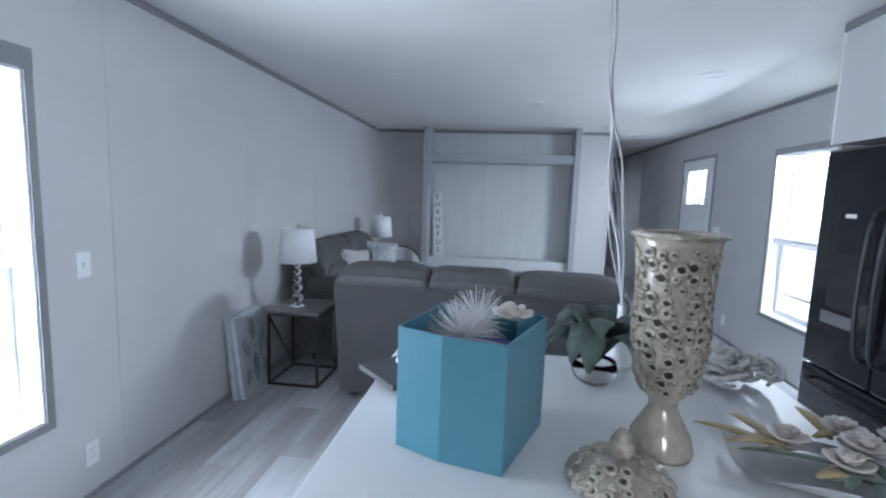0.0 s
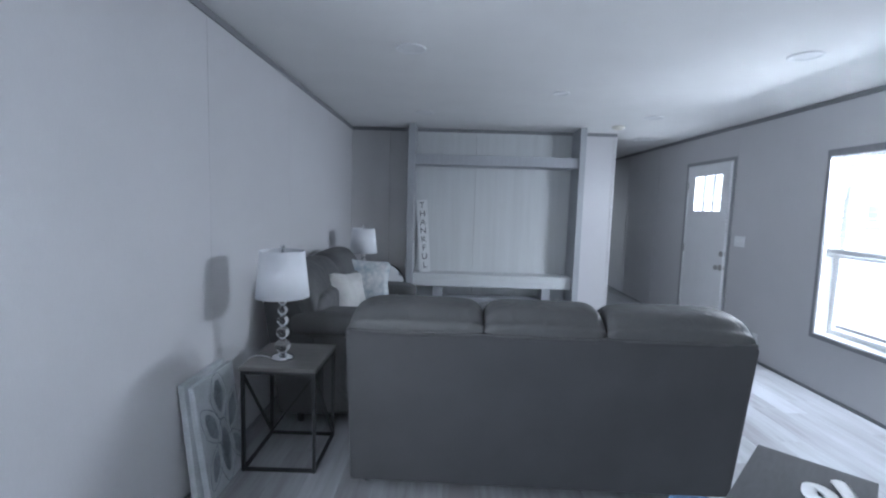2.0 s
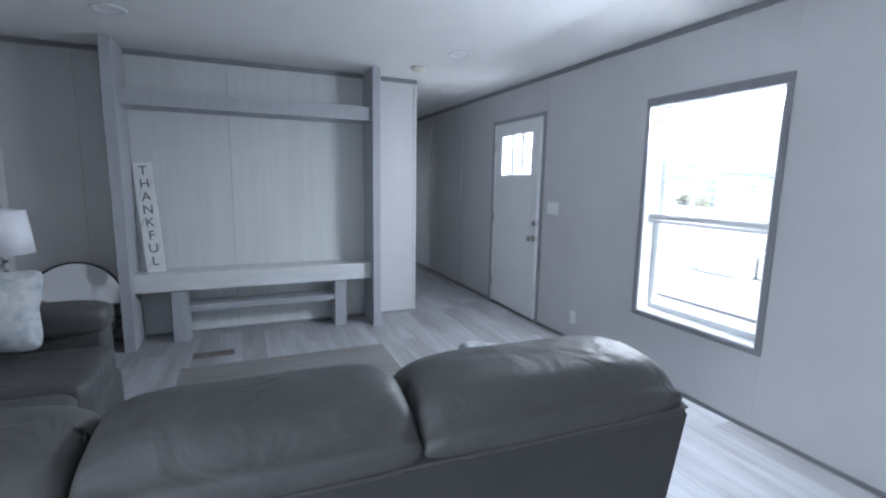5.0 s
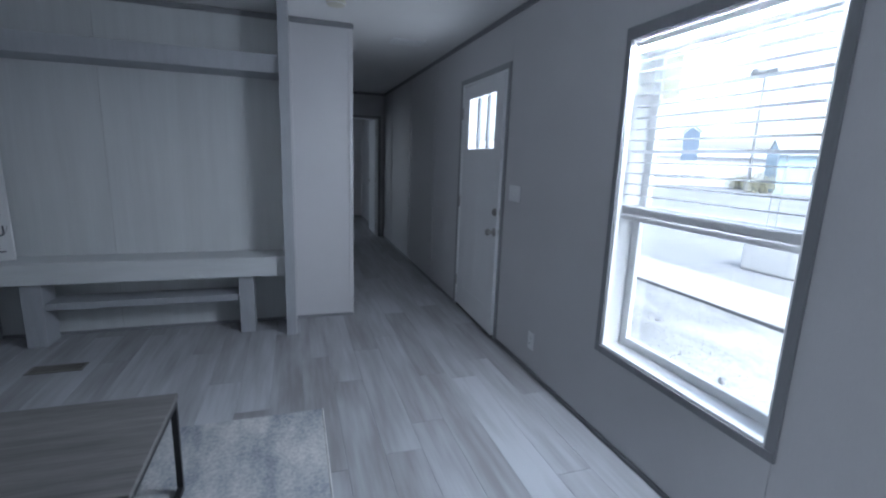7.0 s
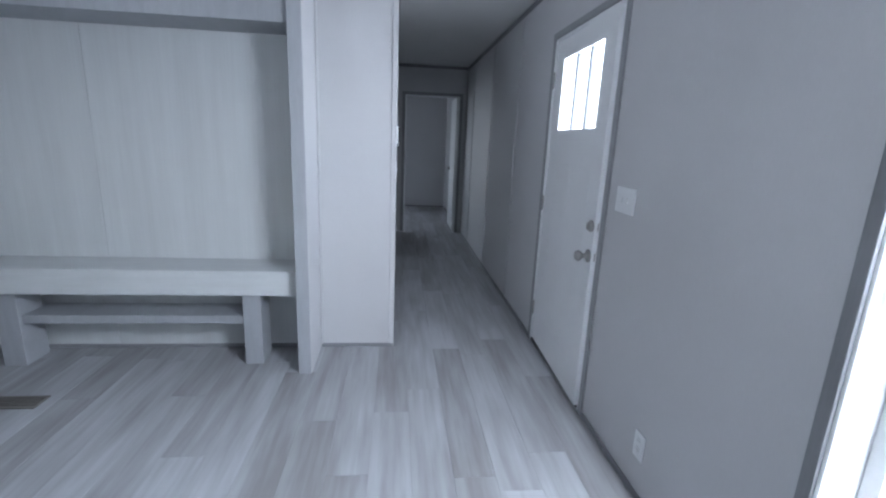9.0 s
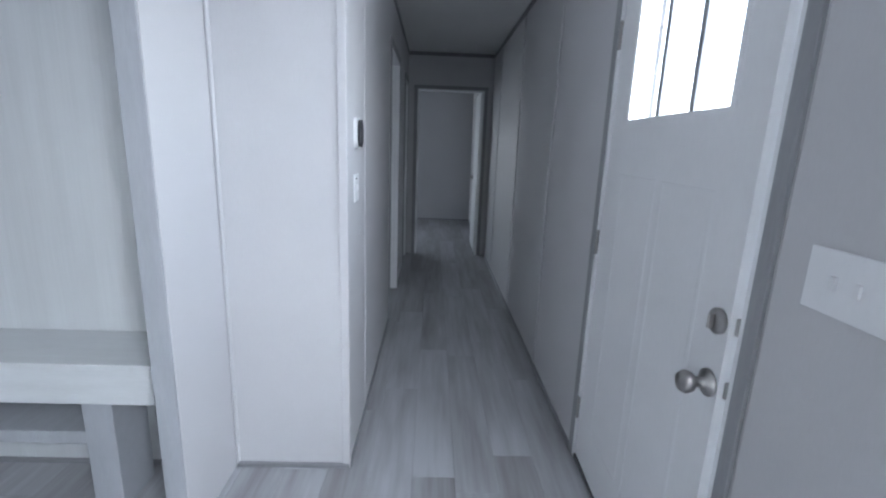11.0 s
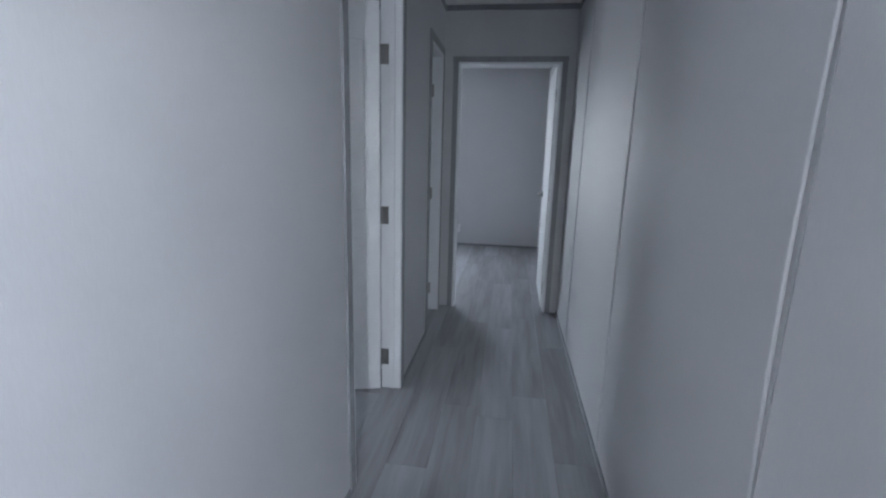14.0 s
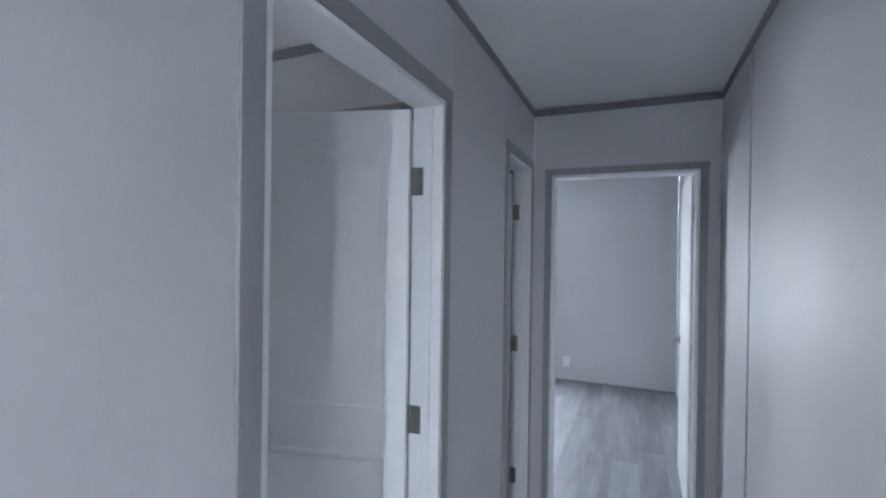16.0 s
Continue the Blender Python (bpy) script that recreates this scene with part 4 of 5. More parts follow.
# ---------------------------------------------------------------- fixtures
def wall_plate(name, label, axis, plane, inward, u, z, w, h, kind):
    p = thing(name, label, "wall plate")
    def bx(nm, a, b, c, d, near, far, material, bev=0.001, lab=""):
        lo, hi = sorted((plane + inward * near, plane + inward * far))
        return part(nm, box(lo, hi, a, b, c, d, bev) if axis == "x" else box(a, b, lo, hi, c, d, bev), material, p, lab)
    bx("plate", u - w / 2, u + w / 2, z - h / 2, z + h / 2, 0.0, 0.006, WHITE, 0.002)
    n = max(1, round(w / 0.075))
    for k in range(n):
        c = u + (k - (n - 1) / 2) * 0.046
        if kind == "switch":
            bx("toggle", c - 0.005, c + 0.005, z - 0.012, z + 0.012, 0.004, 0.012, VINYL)
        else:
            for dz in (-0.02, 0.02):
                bx("socket", c - 0.016, c + 0.016, z + dz - 0.014, z + dz + 0.014, 0.004, 0.008, VINYL, 0.003)
                for du in (-0.006, 0.006):
                    bx("slot", c + du - 0.001, c + du + 0.001, z + dz - 0.002, z + dz + 0.006, 0.0075, 0.0085, INK, 0)
    return p


wall_plate("light_switch", "white switch plate on the grey wall", "x", XW, 1, 1.770, 1.105, 0.072, 0.118, "switch")
wall_plate("light_switch", "white double switch plate beside the front door", "x", XE, -1, 5.605, 1.162, 0.165, 0.112, "switch")
wall_plate("wall_outlet", "white power outlet low on the wall", "x", XW, 1, 1.760, 0.210, 0.072, 0.115, "outlet")
wall_plate("wall_outlet", "white power outlet low on the wall", "x", XE, -1, 5.231, 0.220, 0.072, 0.115, "outlet")
wall_plate("wall_outlet", "white power outlet on the bedroom wall", "y", YB, -1, 1.281, 0.235, 0.072, 0.115, "outlet")
plate = wall_plate("control_plate", "white control plate with small dial below the thermostat", "x", XH, 1, 6.822, 1.177, 0.100, 0.112, "switch")
part("text_bar", box(XH + 0.0055, XH + 0.0066, 6.792, 6.826, 1.213, 1.217), INK, plate)
th = thing("thermostat", "rounded white thermostat with dark glass face", "thermostat")
for nm, w, h, d0, d1, m in (("backplate", 0.116, 0.122, 0.0, 0.014, VINYL), ("face", 0.098, 0.106, 0.0145, 0.024, SCREEN)):
    bm = bmesh.new()
    bmesh.ops.create_cube(bm, size=1)
    for v in bm.verts:
        v.co = Vector(((d0 + d1) / 2 + v.co.x * (d1 - d0), v.co.y * w, v.co.z * h))
    bmesh.ops.bevel(bm, geom=[e for e in bm.edges if abs(e.verts[0].co.x - e.verts[1].co.x) > 1e-5], offset=0.034, segments=8, profile=0.5, affect="EDGES")
    part(nm, turned(bm, Matrix.Translation((XH, 6.838, 1.396))), m, th)

for x, y, in ((-0.912, 3.66), (1.438, 3.60), (0.250, 4.655), (1.417, 5.56), (-0.922, 5.61)):
    l = thing("recessed_light", "round white recessed ceiling light switched off", "ceiling light", (x, y, H), group="recessed ceiling lights")
    r = 0.095 if x != 0.250 else 0.07
    part("trim_ring", lathe([(r, -0.0005), (r, -0.006), (r * 0.93, -0.009), (r * 0.72, -0.005), (r * 0.70, -0.0005)], 40), VINYL, l, smooth=True)
    part("lens", lathe([(0.0, -0.0025), (r * 0.69, -0.0025), (r * 0.69, -0.0005), (0.0, -0.0005)], 32), VINYL, l)
sm = thing("smoke_detector", "round cream smoke detector on the ceiling", "smoke detector", (1.262, 6.115, H))
part("body", lathe([(0.066, -0.0005), (0.066, -0.018), (0.058, -0.030), (0.030, -0.036), (0.0, -0.037)], 32), mat("aged_cream", (0.66, 0.64, 0.54), 0.5, vary=0.05), sm, smooth=True)
part("grille", lathe([(0.060, -0.0275), (0.066, -0.024), (0.060, -0.020)], 32), VINYL, sm, smooth=True)


def louvre(name, label, at, w, h, up, material, n, deep=0.006):
    v = thing(name, label, "vent", at)
    s = 1 if up else -1
    z0, z1 = sorted((0.0005 * s, deep * s))
    for a, b, c, e in ((-w / 2, w / 2, -h / 2, -h / 2 + 0.014), (-w / 2, w / 2, h / 2 - 0.014, h / 2), (-w / 2, -w / 2 + 0.014, -h / 2 + 0.014, h / 2 - 0.014), (w / 2 - 0.014, w / 2, -h / 2 + 0.014, h / 2 - 0.014)):
        part("vent_frame", box(a, b, c, e, z0, z1, 0.001), material, v)
    for k in range(n):
        y = -h / 2 + 0.014 + (h - 0.028) * (k + 0.5) / n
        part("slat", turned(box(-w / 2 + 0.015, w / 2 - 0.015, -0.003, 0.003, 0.0008, 0.0045), Matrix.Translation((0, y, 0 if up else -deep))), material, v)
    part("backing", box(-w / 2 + 0.014, w / 2 - 0.014, -h / 2 + 0.014, h / 2 - 0.014, *sorted((0.0003 * s, 0.0006 * s))), JOINT, v)


louvre("ceiling_vent", "white louvred ceiling vent", (1.963, 6.99, H), 0.30, 0.20, False, VINYL, 9, 0.014)
louvre("floor_register", "dark bronze floor register", (-0.488, 5.980, 0.0005), 0.30, 0.115, True, BRONZE, 7)
tagged(part("door_header_trim", box(0.4, XH - 0.11, 9.30, 9.319, 2.03, 2.10, 0.003), TRIM), "dark grey header board on the side room wall", "trim", kind="structure")

# ---------------------------------------------------------------- kitchen end
isl = thing("kitchen_island", "white-topped kitchen island crowded with ornaments", "island")
part("countertop", box(-0.367, 0.855, 0.50, 1.582, 0.885, 0.920, 0.004), COUNTER, isl, "white laminate countertop")
part("base", box(-0.317, 0.805, 0.55, 1.40, 0.10, 0.8845, 0.004), WHITE, isl)
part("plinth", box(-0.277, 0.765, 0.60, 1.35, 0.0, 0.0995), BLACK, isl)
for k in range(2):
    part("side_panel", box(-0.323, -0.3175, 0.58 + 0.41 * k, 0.95 + 0.41 * k, 0.14, 0.85, 0.003), WHITE, isl)

fr = thing("refrigerator", "tall glossy black refrigerator with curved handles", "refrigerator", (1.64, 2.165, 0))
part("body", box(0.055, 0.78, -0.455, 0.455, 0.02, 1.775, 0.01), FRIDGE_SIDE, fr)
for y0, y1 in ((0.005, 0.455), (-0.455, -0.005)):
    part("door", box(0.0, 0.052, y0, y1, 0.66, 1.770, 0.012), FRIDGE, fr, "glossy black door")
part("freezer_drawer", box(0.0, 0.052, -0.455, 0.455, 0.06, 0.650, 0.012), FRIDGE, fr, "glossy black drawer")
for y in (0.045, -0.045):
    part("handle", sweep(smooth_line([(-0.002, y, 0.78), (-0.045, y, 0.84), (-0.062, y, 1.10), (-0.045, y, 1.42), (-0.002, y, 1.48)]), 0.011, 8), FRIDGE_SIDE, fr, "curved black handle", True)
part("handle", sweep(smooth_line([(-0.002, -0.38, 0.58), (-0.05, -0.34, 0.585), (-0.06, 0.0, 0.585), (-0.05, 0.34, 0.585), (-0.002, 0.38, 0.58)]), 0.011, 8), FRIDGE_SIDE, fr, "curved black handle", True)
disp = part("dispenser", box(-0.003, 0.001, 0.14, 0.33, 0.98, 1.26, 0.002), BLACK, fr, "dark dispenser recess")
part("tray", box(-0.012, -0.003, 0.13, 0.34, 0.90, 0.96, 0.003), STEEL, disp)
part("badge", box(-0.0015, 0.0005, 0.20, 0.27, 1.430, 1.450), VINYL, fr, "small pale label")
for y in (-0.40, 0.40):
    part("foot", lathe([(0.02, 0.0), (0.02, 0.02)], 10), BLACK, fr).location = (0.4, y, 0)

bulk = part("wall_bulkhead", box(1.655, XE - 0.001, 1.53, 2.625, 1.80, H - 0.001, 0.003), WALL)
tagged(bulk, "pale grey boxed bulkhead above the refrigerator", "wall", kind="structure")
strip("crown_trim", (1.655, 1.53, CZ), (1.655, 2.625, CZ), (-1, 0, 0), 0.010, CH)
strip("crown_trim", (1.655, 2.625, CZ), (XE - 0.012, 2.625, CZ), (0, 1, 0), 0.010, CH)
tagged(part("side_panel_wall", box(1.70, XE - 0.001, 2.626, 2.65, 0.0, 1.7995, 0.002), WALL), "pale grey end panel beside the refrigerator", "wall", kind="structure")
tagged(part("corner_trim", box(1.650, 1.676, 2.620, 2.630, 1.80, H - 0.045, 0.002), WHITE), "pale corner bead on the bulkhead", "trim", kind="structure")

# teal six-sided box with ornaments
Z = 0.9205
bx = thing("gift_box", "open six-sided teal cardboard box holding white ornaments", "box")
HEX = [(-0.224, 0.903), (-0.122, 0.853), (0.01, 0.824), (0.105, 1.061), (0.039, 1.148), (-0.159, 1.14)]
cx, cy = sum(p[0] for p in HEX) / 6, sum(p[1] for p in HEX) / 6
for k in range(6):
    (x0, y0), (x1, y1) = HEX[k], HEX[(k + 1) % 6]
    d = Vector((x1 - x0, y1 - y0, 0))
    nrm = Vector((d.y, -d.x, 0)).normalized()
    if nrm.dot(Vector(((x0 + x1) / 2 - cx, (y0 + y1) / 2 - cy, 0))) < 0:
        nrm = -nrm
    bm = bmesh.new()
    a, b = Vector((x0, y0, Z)), Vector((x1, y1, Z))
    ins = nrm * -0.004
    vs = [bm.verts.new(p) for p in (a, b, b + ins, a + ins)] + [bm.verts.new(p + Vector((0, 0, 0.270))) for p in (a, b, b + ins, a + ins)]
    for f in ((0, 1, 2, 3), (4, 5, 6, 7), (0, 1, 5, 4), (1, 2, 6, 5), (2, 3, 7, 6), (3, 0, 4, 7)):
        bm.faces.new([vs[i] for i in f])
    part("side", bm, TEAL, bx)
bm = bmesh.new()
low = [bm.verts.new((cx + (x - cx) * 0.96, cy + (y - cy) * 0.96, Z)) for x, y in HEX]
high = [bm.verts.new((v.co.x, v.co.y, Z + 0.004)) for v in low]
bm.faces.new(low)
bm.faces.new(high)
for k in range(6):
    bm.faces.new((low[k], low[(k + 1) % 6], high[(k + 1) % 6], high[k]))
part("bottom", bm, TEAL, bx)
tissue = thing("tissue_paper", "crumpled violet-blue tissue paper filling the box", "paper")
bm = cushion((-0.047, 1.008, Z + 0.115), (0.180, 0.180, 0.215), 0.6, 0.018, (40, 26), 77)
part("sheet", bm, VIOLET, tissue)


def burst(at, r, n, label, seed):
    rnd = random.Random(seed)
    b = thing("spiky_ornament", label, "ornament", at, group="spiky ornaments")
    bm = bmesh.new()
    for k in range(n):
        z = 1 - 2 * (k + 0.5) / n
        q = k * 2.399963
        s = math.sqrt(1 - z * z)
        v = Vector((s * math.cos(q), s * math.sin(q), z)) * r * rnd.uniform(0.9, 1.05)
        sweep([v * 0.08, v], [0.0012, 0.0008], 4, bm=bm)
    q = part("quill_burst", bm, QUILL, b, "radiating white quills")
    q["kind"] = "stuff"
    part("core", ball((0, 0, 0), r * 0.10, seg=12, rings=8), QUILL, b)
    return b


burst((-0.086, 0.945, Z + 0.245), 0.087, 190, "white spiky starburst ornament on tissue in the box", 3)
burst((-0.062, 1.071, Z + 0.250), 0.085, 170, "white spiky starburst ornament at the back of the box", 4)
fl = thing("paper_flower", "white paper flower tucked into the box", "flower", (0.024, 1.052, Z + 0.262))
for ring, (n, r, tilt) in enumerate(((6, 0.05, 20), (5, 0.038, 45), (4, 0.024, 65))):
    for k in range(n):
        bm = cushion((0, r * 0.6, 0), (r * 0.9, r * 1.1, 0.006), 0.8, 0.004, (14, 8), k + ring)
        part("petal", turned(bm, pose(0, 0, 0.004 * ring, tilt, 0, 360 * k / n + 20 * ring)), PETAL, fl, smooth=True)

# charcoal "home" board with white script
hb = thing("home_board", "charcoal wooden board with white script lettering", "sign")
hb.matrix_basis = pose(-0.425, 1.261, 0.938, 0, 0, 45.8)
part("board", box(0, 0.675, -0.195, 0.0, 0, 0.016, 0.002), CHALK, hb)
script = ((0.0, 0.12), (0.25, 0.45), (0.42, 0.98), (0.33, 1.18), (0.22, 0.95), (0.20, 0.45), (0.17, 0.0), (0.26, 0.36), (0.42, 0.52), (0.50, 0.36), (0.48, 0.10), (0.60, 0.05),
          (0.74, 0.40), (0.92, 0.52), (1.00, 0.28), (0.90, 0.03), (0.76, 0.06), (0.76, 0.35), (0.95, 0.50), (1.12, 0.45), (1.16, 0.25), (1.14, 0.02), (1.20, 0.34), (1.34, 0.52), (1.41, 0.35), (1.39, 0.02),
          (1.46, 0.34), (1.60, 0.52), (1.67, 0.35), (1.66, 0.08), (1.80, 0.10), (2.02, 0.32), (2.02, 0.52), (1.87, 0.46), (1.86, 0.15), (2.02, 0.02), (2.26, 0.22))
pts = [(0.060 + 0.245 * x, -0.165 + 0.118 * y, 0.0185) for x, y in script]
part("script_word", sweep(smooth_line(pts, 6), 0.0125, 8, flat=0.35), PAPERWHITE, hb, "raised white script word", True)
part("hanging_wire", sweep(smooth_line([(0.10, -0.197, 0.006), (0.16, -0.235, -0.012), (0.24, -0.235, -0.014), (0.30, -0.197, 0.006)]), 0.0022, 6), BLACK, hb, smooth=True)
bk = thing("cloth_bundle", "folded blue and white cloth under the board", "cloth", (-0.191, 1.466, Z))
part("blue_fold", cushion((0.0, 0.01, 0.008), (0.10, 0.22, 0.016), 0.35, 0.003, (24, 14), 51), BLUE, bk, smooth=True)
part("white_fold", cushion((0.105, 0.01, 0.0075), (0.10, 0.20, 0.015), 0.35, 0.003, (24, 14), 52), FABRIC, bk, smooth=True)
tr = thing("paper_sheet", "pale card sheet lying under the board", "paper", (-0.109, 1.244, Z))
part("sheet", turned(box(-0.10, 0.14, -0.10, 0.10, 0, 0.002), pose(0, 0, 0, 0, 0, 30)), PAPERWHITE, tr)


# pierced ceramic vase and its lid
def radius_at(profile, z):
    for (r0, a), (r1, b) in zip(profile, profile[1:]):
        if a <= z <= b and b > a:
            return r0 + (r1 - r0) * (z - a) / (b - a)
    return profile[-1][0]


VASE = [(0.0, 0.0), (0.0672, 0.0), (0.069, 0.0113), (0.0626, 0.0425), (0.0414, 0.0803), (0.0294, 0.104), (0.0313, 0.1209), (0.0478, 0.1417), (0.0626, 0.1748), (0.0718, 0.2268), (0.0745, 0.2835), (0.0727, 0.3496), (0.0736, 0.4063), (0.081, 0.463), (0.0892, 0.4838)]
vase = thing("pierced_vase", "olive glazed ceramic vase pierced with round holes", "vase", (0.362, 0.996, Z))
part("bowl", lathe(VASE + [(0.085, 0.484), (0.067, 0.40), (0.067, 0.19), (0.0, 0.15)], 64), CERAMIC, vase, smooth=True)


def ring_holes(parent, prof, rows, tilt_in, seed, rad=0.0085, spacing=0.026):
    rnd = random.Random(seed)
    rims, shade_discs = bmesh.new(), bmesh.new()
    for j, z in enumerate(rows):
        r = radius_at(prof, z)
        n = max(6, int(2 * math.pi * r / spacing))
        slope = (radius_at(prof, z + 0.006) - radius_at(prof, z - 0.006)) / 0.012
        for k in range(n):
            a = 2 * math.pi * (k + 0.5 * (j % 2)) / n + rnd.uniform(-0.16, 0.16)
            rr = rad * rnd.uniform(0.55, 1.25)
            c = Vector((r * math.cos(a), r * math.sin(a), z + rnd.uniform(-0.007, 0.007)))
            out = Vector((math.cos(a), math.sin(a), -slope)).normalized()
            side = out.cross(Vector((0, 0, 1))).normalized()
            up = side.cross(out).normalized()
            loop = [c + out * 0.001 + rr * (side * math.cos(q) + up * math.sin(q)) for q in [2 * math.pi * i / 9 for i in range(9)]]
            sweep(loop, 0.0052, 5, closed=True, bm=rims)
            # flat dark disc painted as the hole's shade; the body behind is whole
            shade_discs.faces.new([shade_discs.verts.new(c + out * 0.0026 + (p - c - out * 0.001) * 0.95) for p in loop])
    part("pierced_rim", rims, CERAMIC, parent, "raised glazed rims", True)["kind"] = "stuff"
    bmesh.ops.solidify(shade_discs, geom=shade_discs.faces[:], thickness=0.0006)
    part("pierced_hollow", shade_discs, HOLE_SHADE, parent, "dark discs painted as the shade inside the holes")["kind"] = "stuff"


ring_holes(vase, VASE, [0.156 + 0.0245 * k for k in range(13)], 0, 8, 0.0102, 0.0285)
part("lip", sweep([(0.088 * math.cos(q) * (1 + 0.025 * math.sin(9 * q)), 0.088 * math.sin(q) * (1 + 0.025 * math.sin(9 * q)), 0.486) for q in np.linspace(0, 2 * math.pi, 72, endpoint=False)], 0.006, 6, closed=True), CERAMIC, vase, "wavy glazed lip", True)
LID = [(0.098, 0.0), (0.100, 0.007), (0.094, 0.020), (0.074, 0.035), (0.045, 0.046), (0.018, 0.052)]
lid = thing("ceramic_cover", "matching olive ceramic vase lid lying on the counter", "pot cover", (0.241, 0.849, Z))
part("dome", lathe([(0.0, 0.0)] + LID + [(0.012, 0.058), (0.0, 0.060)], 56), CERAMIC, lid, smooth=True)
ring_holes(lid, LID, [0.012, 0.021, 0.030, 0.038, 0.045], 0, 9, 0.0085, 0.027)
kb = part("knob", lathe([(0.012, 0.054), (0.009, 0.063), (0.021, 0.075), (0.024, 0.086), (0.014, 0.096), (0.017, 0.102), (0.008, 0.112), (0.0, 0.115)], 20), CERAMIC, lid, smooth=True)
for k in range(5):
    q = 2 * math.pi * k / 5
    part("knob_leaf", turned(cushion((0, 0, 0), (0.020, 0.007, 0.030), 0.8, 0.001, (12, 8), k), pose(0.020 * math.cos(q), 0.020 * math.sin(q), 0.078, 0, 0, math.degrees(q) + 90)), CERAMIC, kb, smooth=True)

# white bottle vase with tall curly branches
bv = thing("bottle_vase", "white glass bottle vase with tall curly branches", "vase", (0.399, 1.529, Z))
part("bottle", lathe([(0.0, 0.0), (0.040, 0.0), (0.046, 0.012), (0.044, 0.035), (0.030, 0.070), (0.020, 0.105), (0.016, 0.150), (0.0165, 0.205), (0.018, 0.210), (0.013, 0.208), (0.0, 0.20)], 32), PEARL, bv, smooth=True)
for seed, (bulge, curl, depth, top, thick) in enumerate(((-0.030, 0.014, 0.010, 1.50, 0.0072), (0.030, -0.010, -0.015, 1.46, 0.0042), (-0.044, -0.012, 0.020, 1.05, 0.0038), (0.014, 0.018, 0.028, 0.92, 0.0034), (0.036, 0.006, 0.010, 0.74, 0.0032))):
    pts = [(0.004 * (seed - 2), 0, 0.12)]
    for z in np.linspace(0.21, top, 22):
        u = (z - 0.21) / 0.60
        fade = 1.0 if u < 1 else 0.35
        pts.append((-0.085 * min(u / 1.1, 1.15) + 0.5 * fade * (bulge * math.sin(math.pi * u) + curl * math.sin(2 * math.pi * u)) + 0.003 * math.sin(19 * z + seed), depth * math.sin(math.pi * u * 0.8) + 0.004 * math.sin(13 * z + seed), z))
    line = smooth_line(pts, 4)
    part("branch", sweep(line, [thick * (1 - 0.6 * i / len(line)) for i in range(len(line))], 8), BARK, bv, "silvery curled branch", True)

# glass bowl with trailing leaves
gb = thing("leaf_bowl", "small glass bowl with trailing dusty green leaves", "plant", (0.287, 1.365, Z))
part("bowl", lathe([(0.0, 0.0), (0.040, 0.0), (0.062, 0.018), (0.070, 0.045), (0.062, 0.070), (0.058, 0.070), (0.066, 0.045), (0.058, 0.020), (0.038, 0.005), (0.0, 0.005)], 32), CRYSTAL, gb, smooth=True)
rnd = random.Random(21)
for k in range(16):
    q = 2 * math.pi * k / 16 + rnd.uniform(-0.2, 0.2)
    reach, rise, drop = rnd.uniform(0.13, 0.20), rnd.uniform(0.12, 0.20), rnd.uniform(0.02, 0.17)
    mid = [(s * reach * math.cos(q), s * reach * math.sin(q), 0.05 + rise * math.sin(min(s * 2.2, math.pi) * 0.9) - drop * s * s + 0.02) for s in np.linspace(0, 1, 9)]
    bm = bmesh.new()
    side = Vector((-math.sin(q), math.cos(q), 0))
    rows = []
    for i, p in enumerate(mid):
        s = i / 8
        w = 0.044 * math.sin(math.pi * min(0.04 + s * 0.95, 1)) ** 0.7 * (1 + 0.18 * math.sin(i * 2.4 + k))
        p = Vector(p)
        rows.append([bm.verts.new(p - side * w + Vector((0, 0, -0.008))), bm.verts.new(p), bm.verts.new(p + side * w + Vector((0, 0, -0.008)))])
    for a, b in zip(rows, rows[1:]):
        for c in (0, 1):
            bm.faces.new((a[c], a[c + 1], b[c + 1], b[c]))
    bmesh.ops.solidify(bm, geom=bm.faces[:], thickness=0.0012)
    part("leaf", bm, LEAF, gb, smooth=True)

# silver driftwood tangle
dw = thing("driftwood_bowl", "coiled pale silver driftwood centrepiece", "ornament", (0.702, 1.452, Z))
rnd = random.Random(33)
bm = bmesh.new()
for k in range(48):
    q, r, h = rnd.uniform(0, 2 * math.pi), rnd.uniform(0.03, 0.14), rnd.uniform(0.008, 0.085)
    pts = [((r + 0.012 * math.sin(3 * s + k)) * math.cos(q + s * 0.5), (r + 0.012 * math.sin(3 * s + k)) * math.sin(q + s * 0.5), max(0.007, h * (1 - r * 2.5) + 0.02 + 0.016 * math.sin(2.2 * s + k))) for s in np.linspace(0, 2.2, 9)]
    sweep(pts, [0.009 * (0.5 + 0.5 * math.sin(math.pi * (i + 0.6) / 9.2)) for i in range(9)], 6, bm=bm)
part("coil_tangle", bm, DRIFT, dw, smooth=True)["kind"] = "stuff"

# wrapped bouquet
bq = thing("wrapped_bouquet", "wrapped bouquet of cream flowers and dry leaves", "bouquet", (0.655, 0.926, Z))
bm = bmesh.new()
rows = []
for i in range(9):
    s = i / 8
    rows.append([bm.verts.new((-0.15 + 0.33 * s, -0.10 + 0.20 * t - 0.05 * s, 0.004 + 0.045 * (2 * t - 1) ** 2 + 0.006 * math.sin(7 * s + 5 * t))) for t in np.linspace(0, 1, 9)])
for a, b in zip(rows, rows[1:]):
    for k in range(8):
        bm.faces.new((a[k], a[k + 1], b[k + 1], b[k]))
bmesh.ops.solidify(bm, geom=bm.faces[:], thickness=0.0008)
part("wrapping", bm, PAPERWHITE, bq, "pale translucent wrapping paper", True)
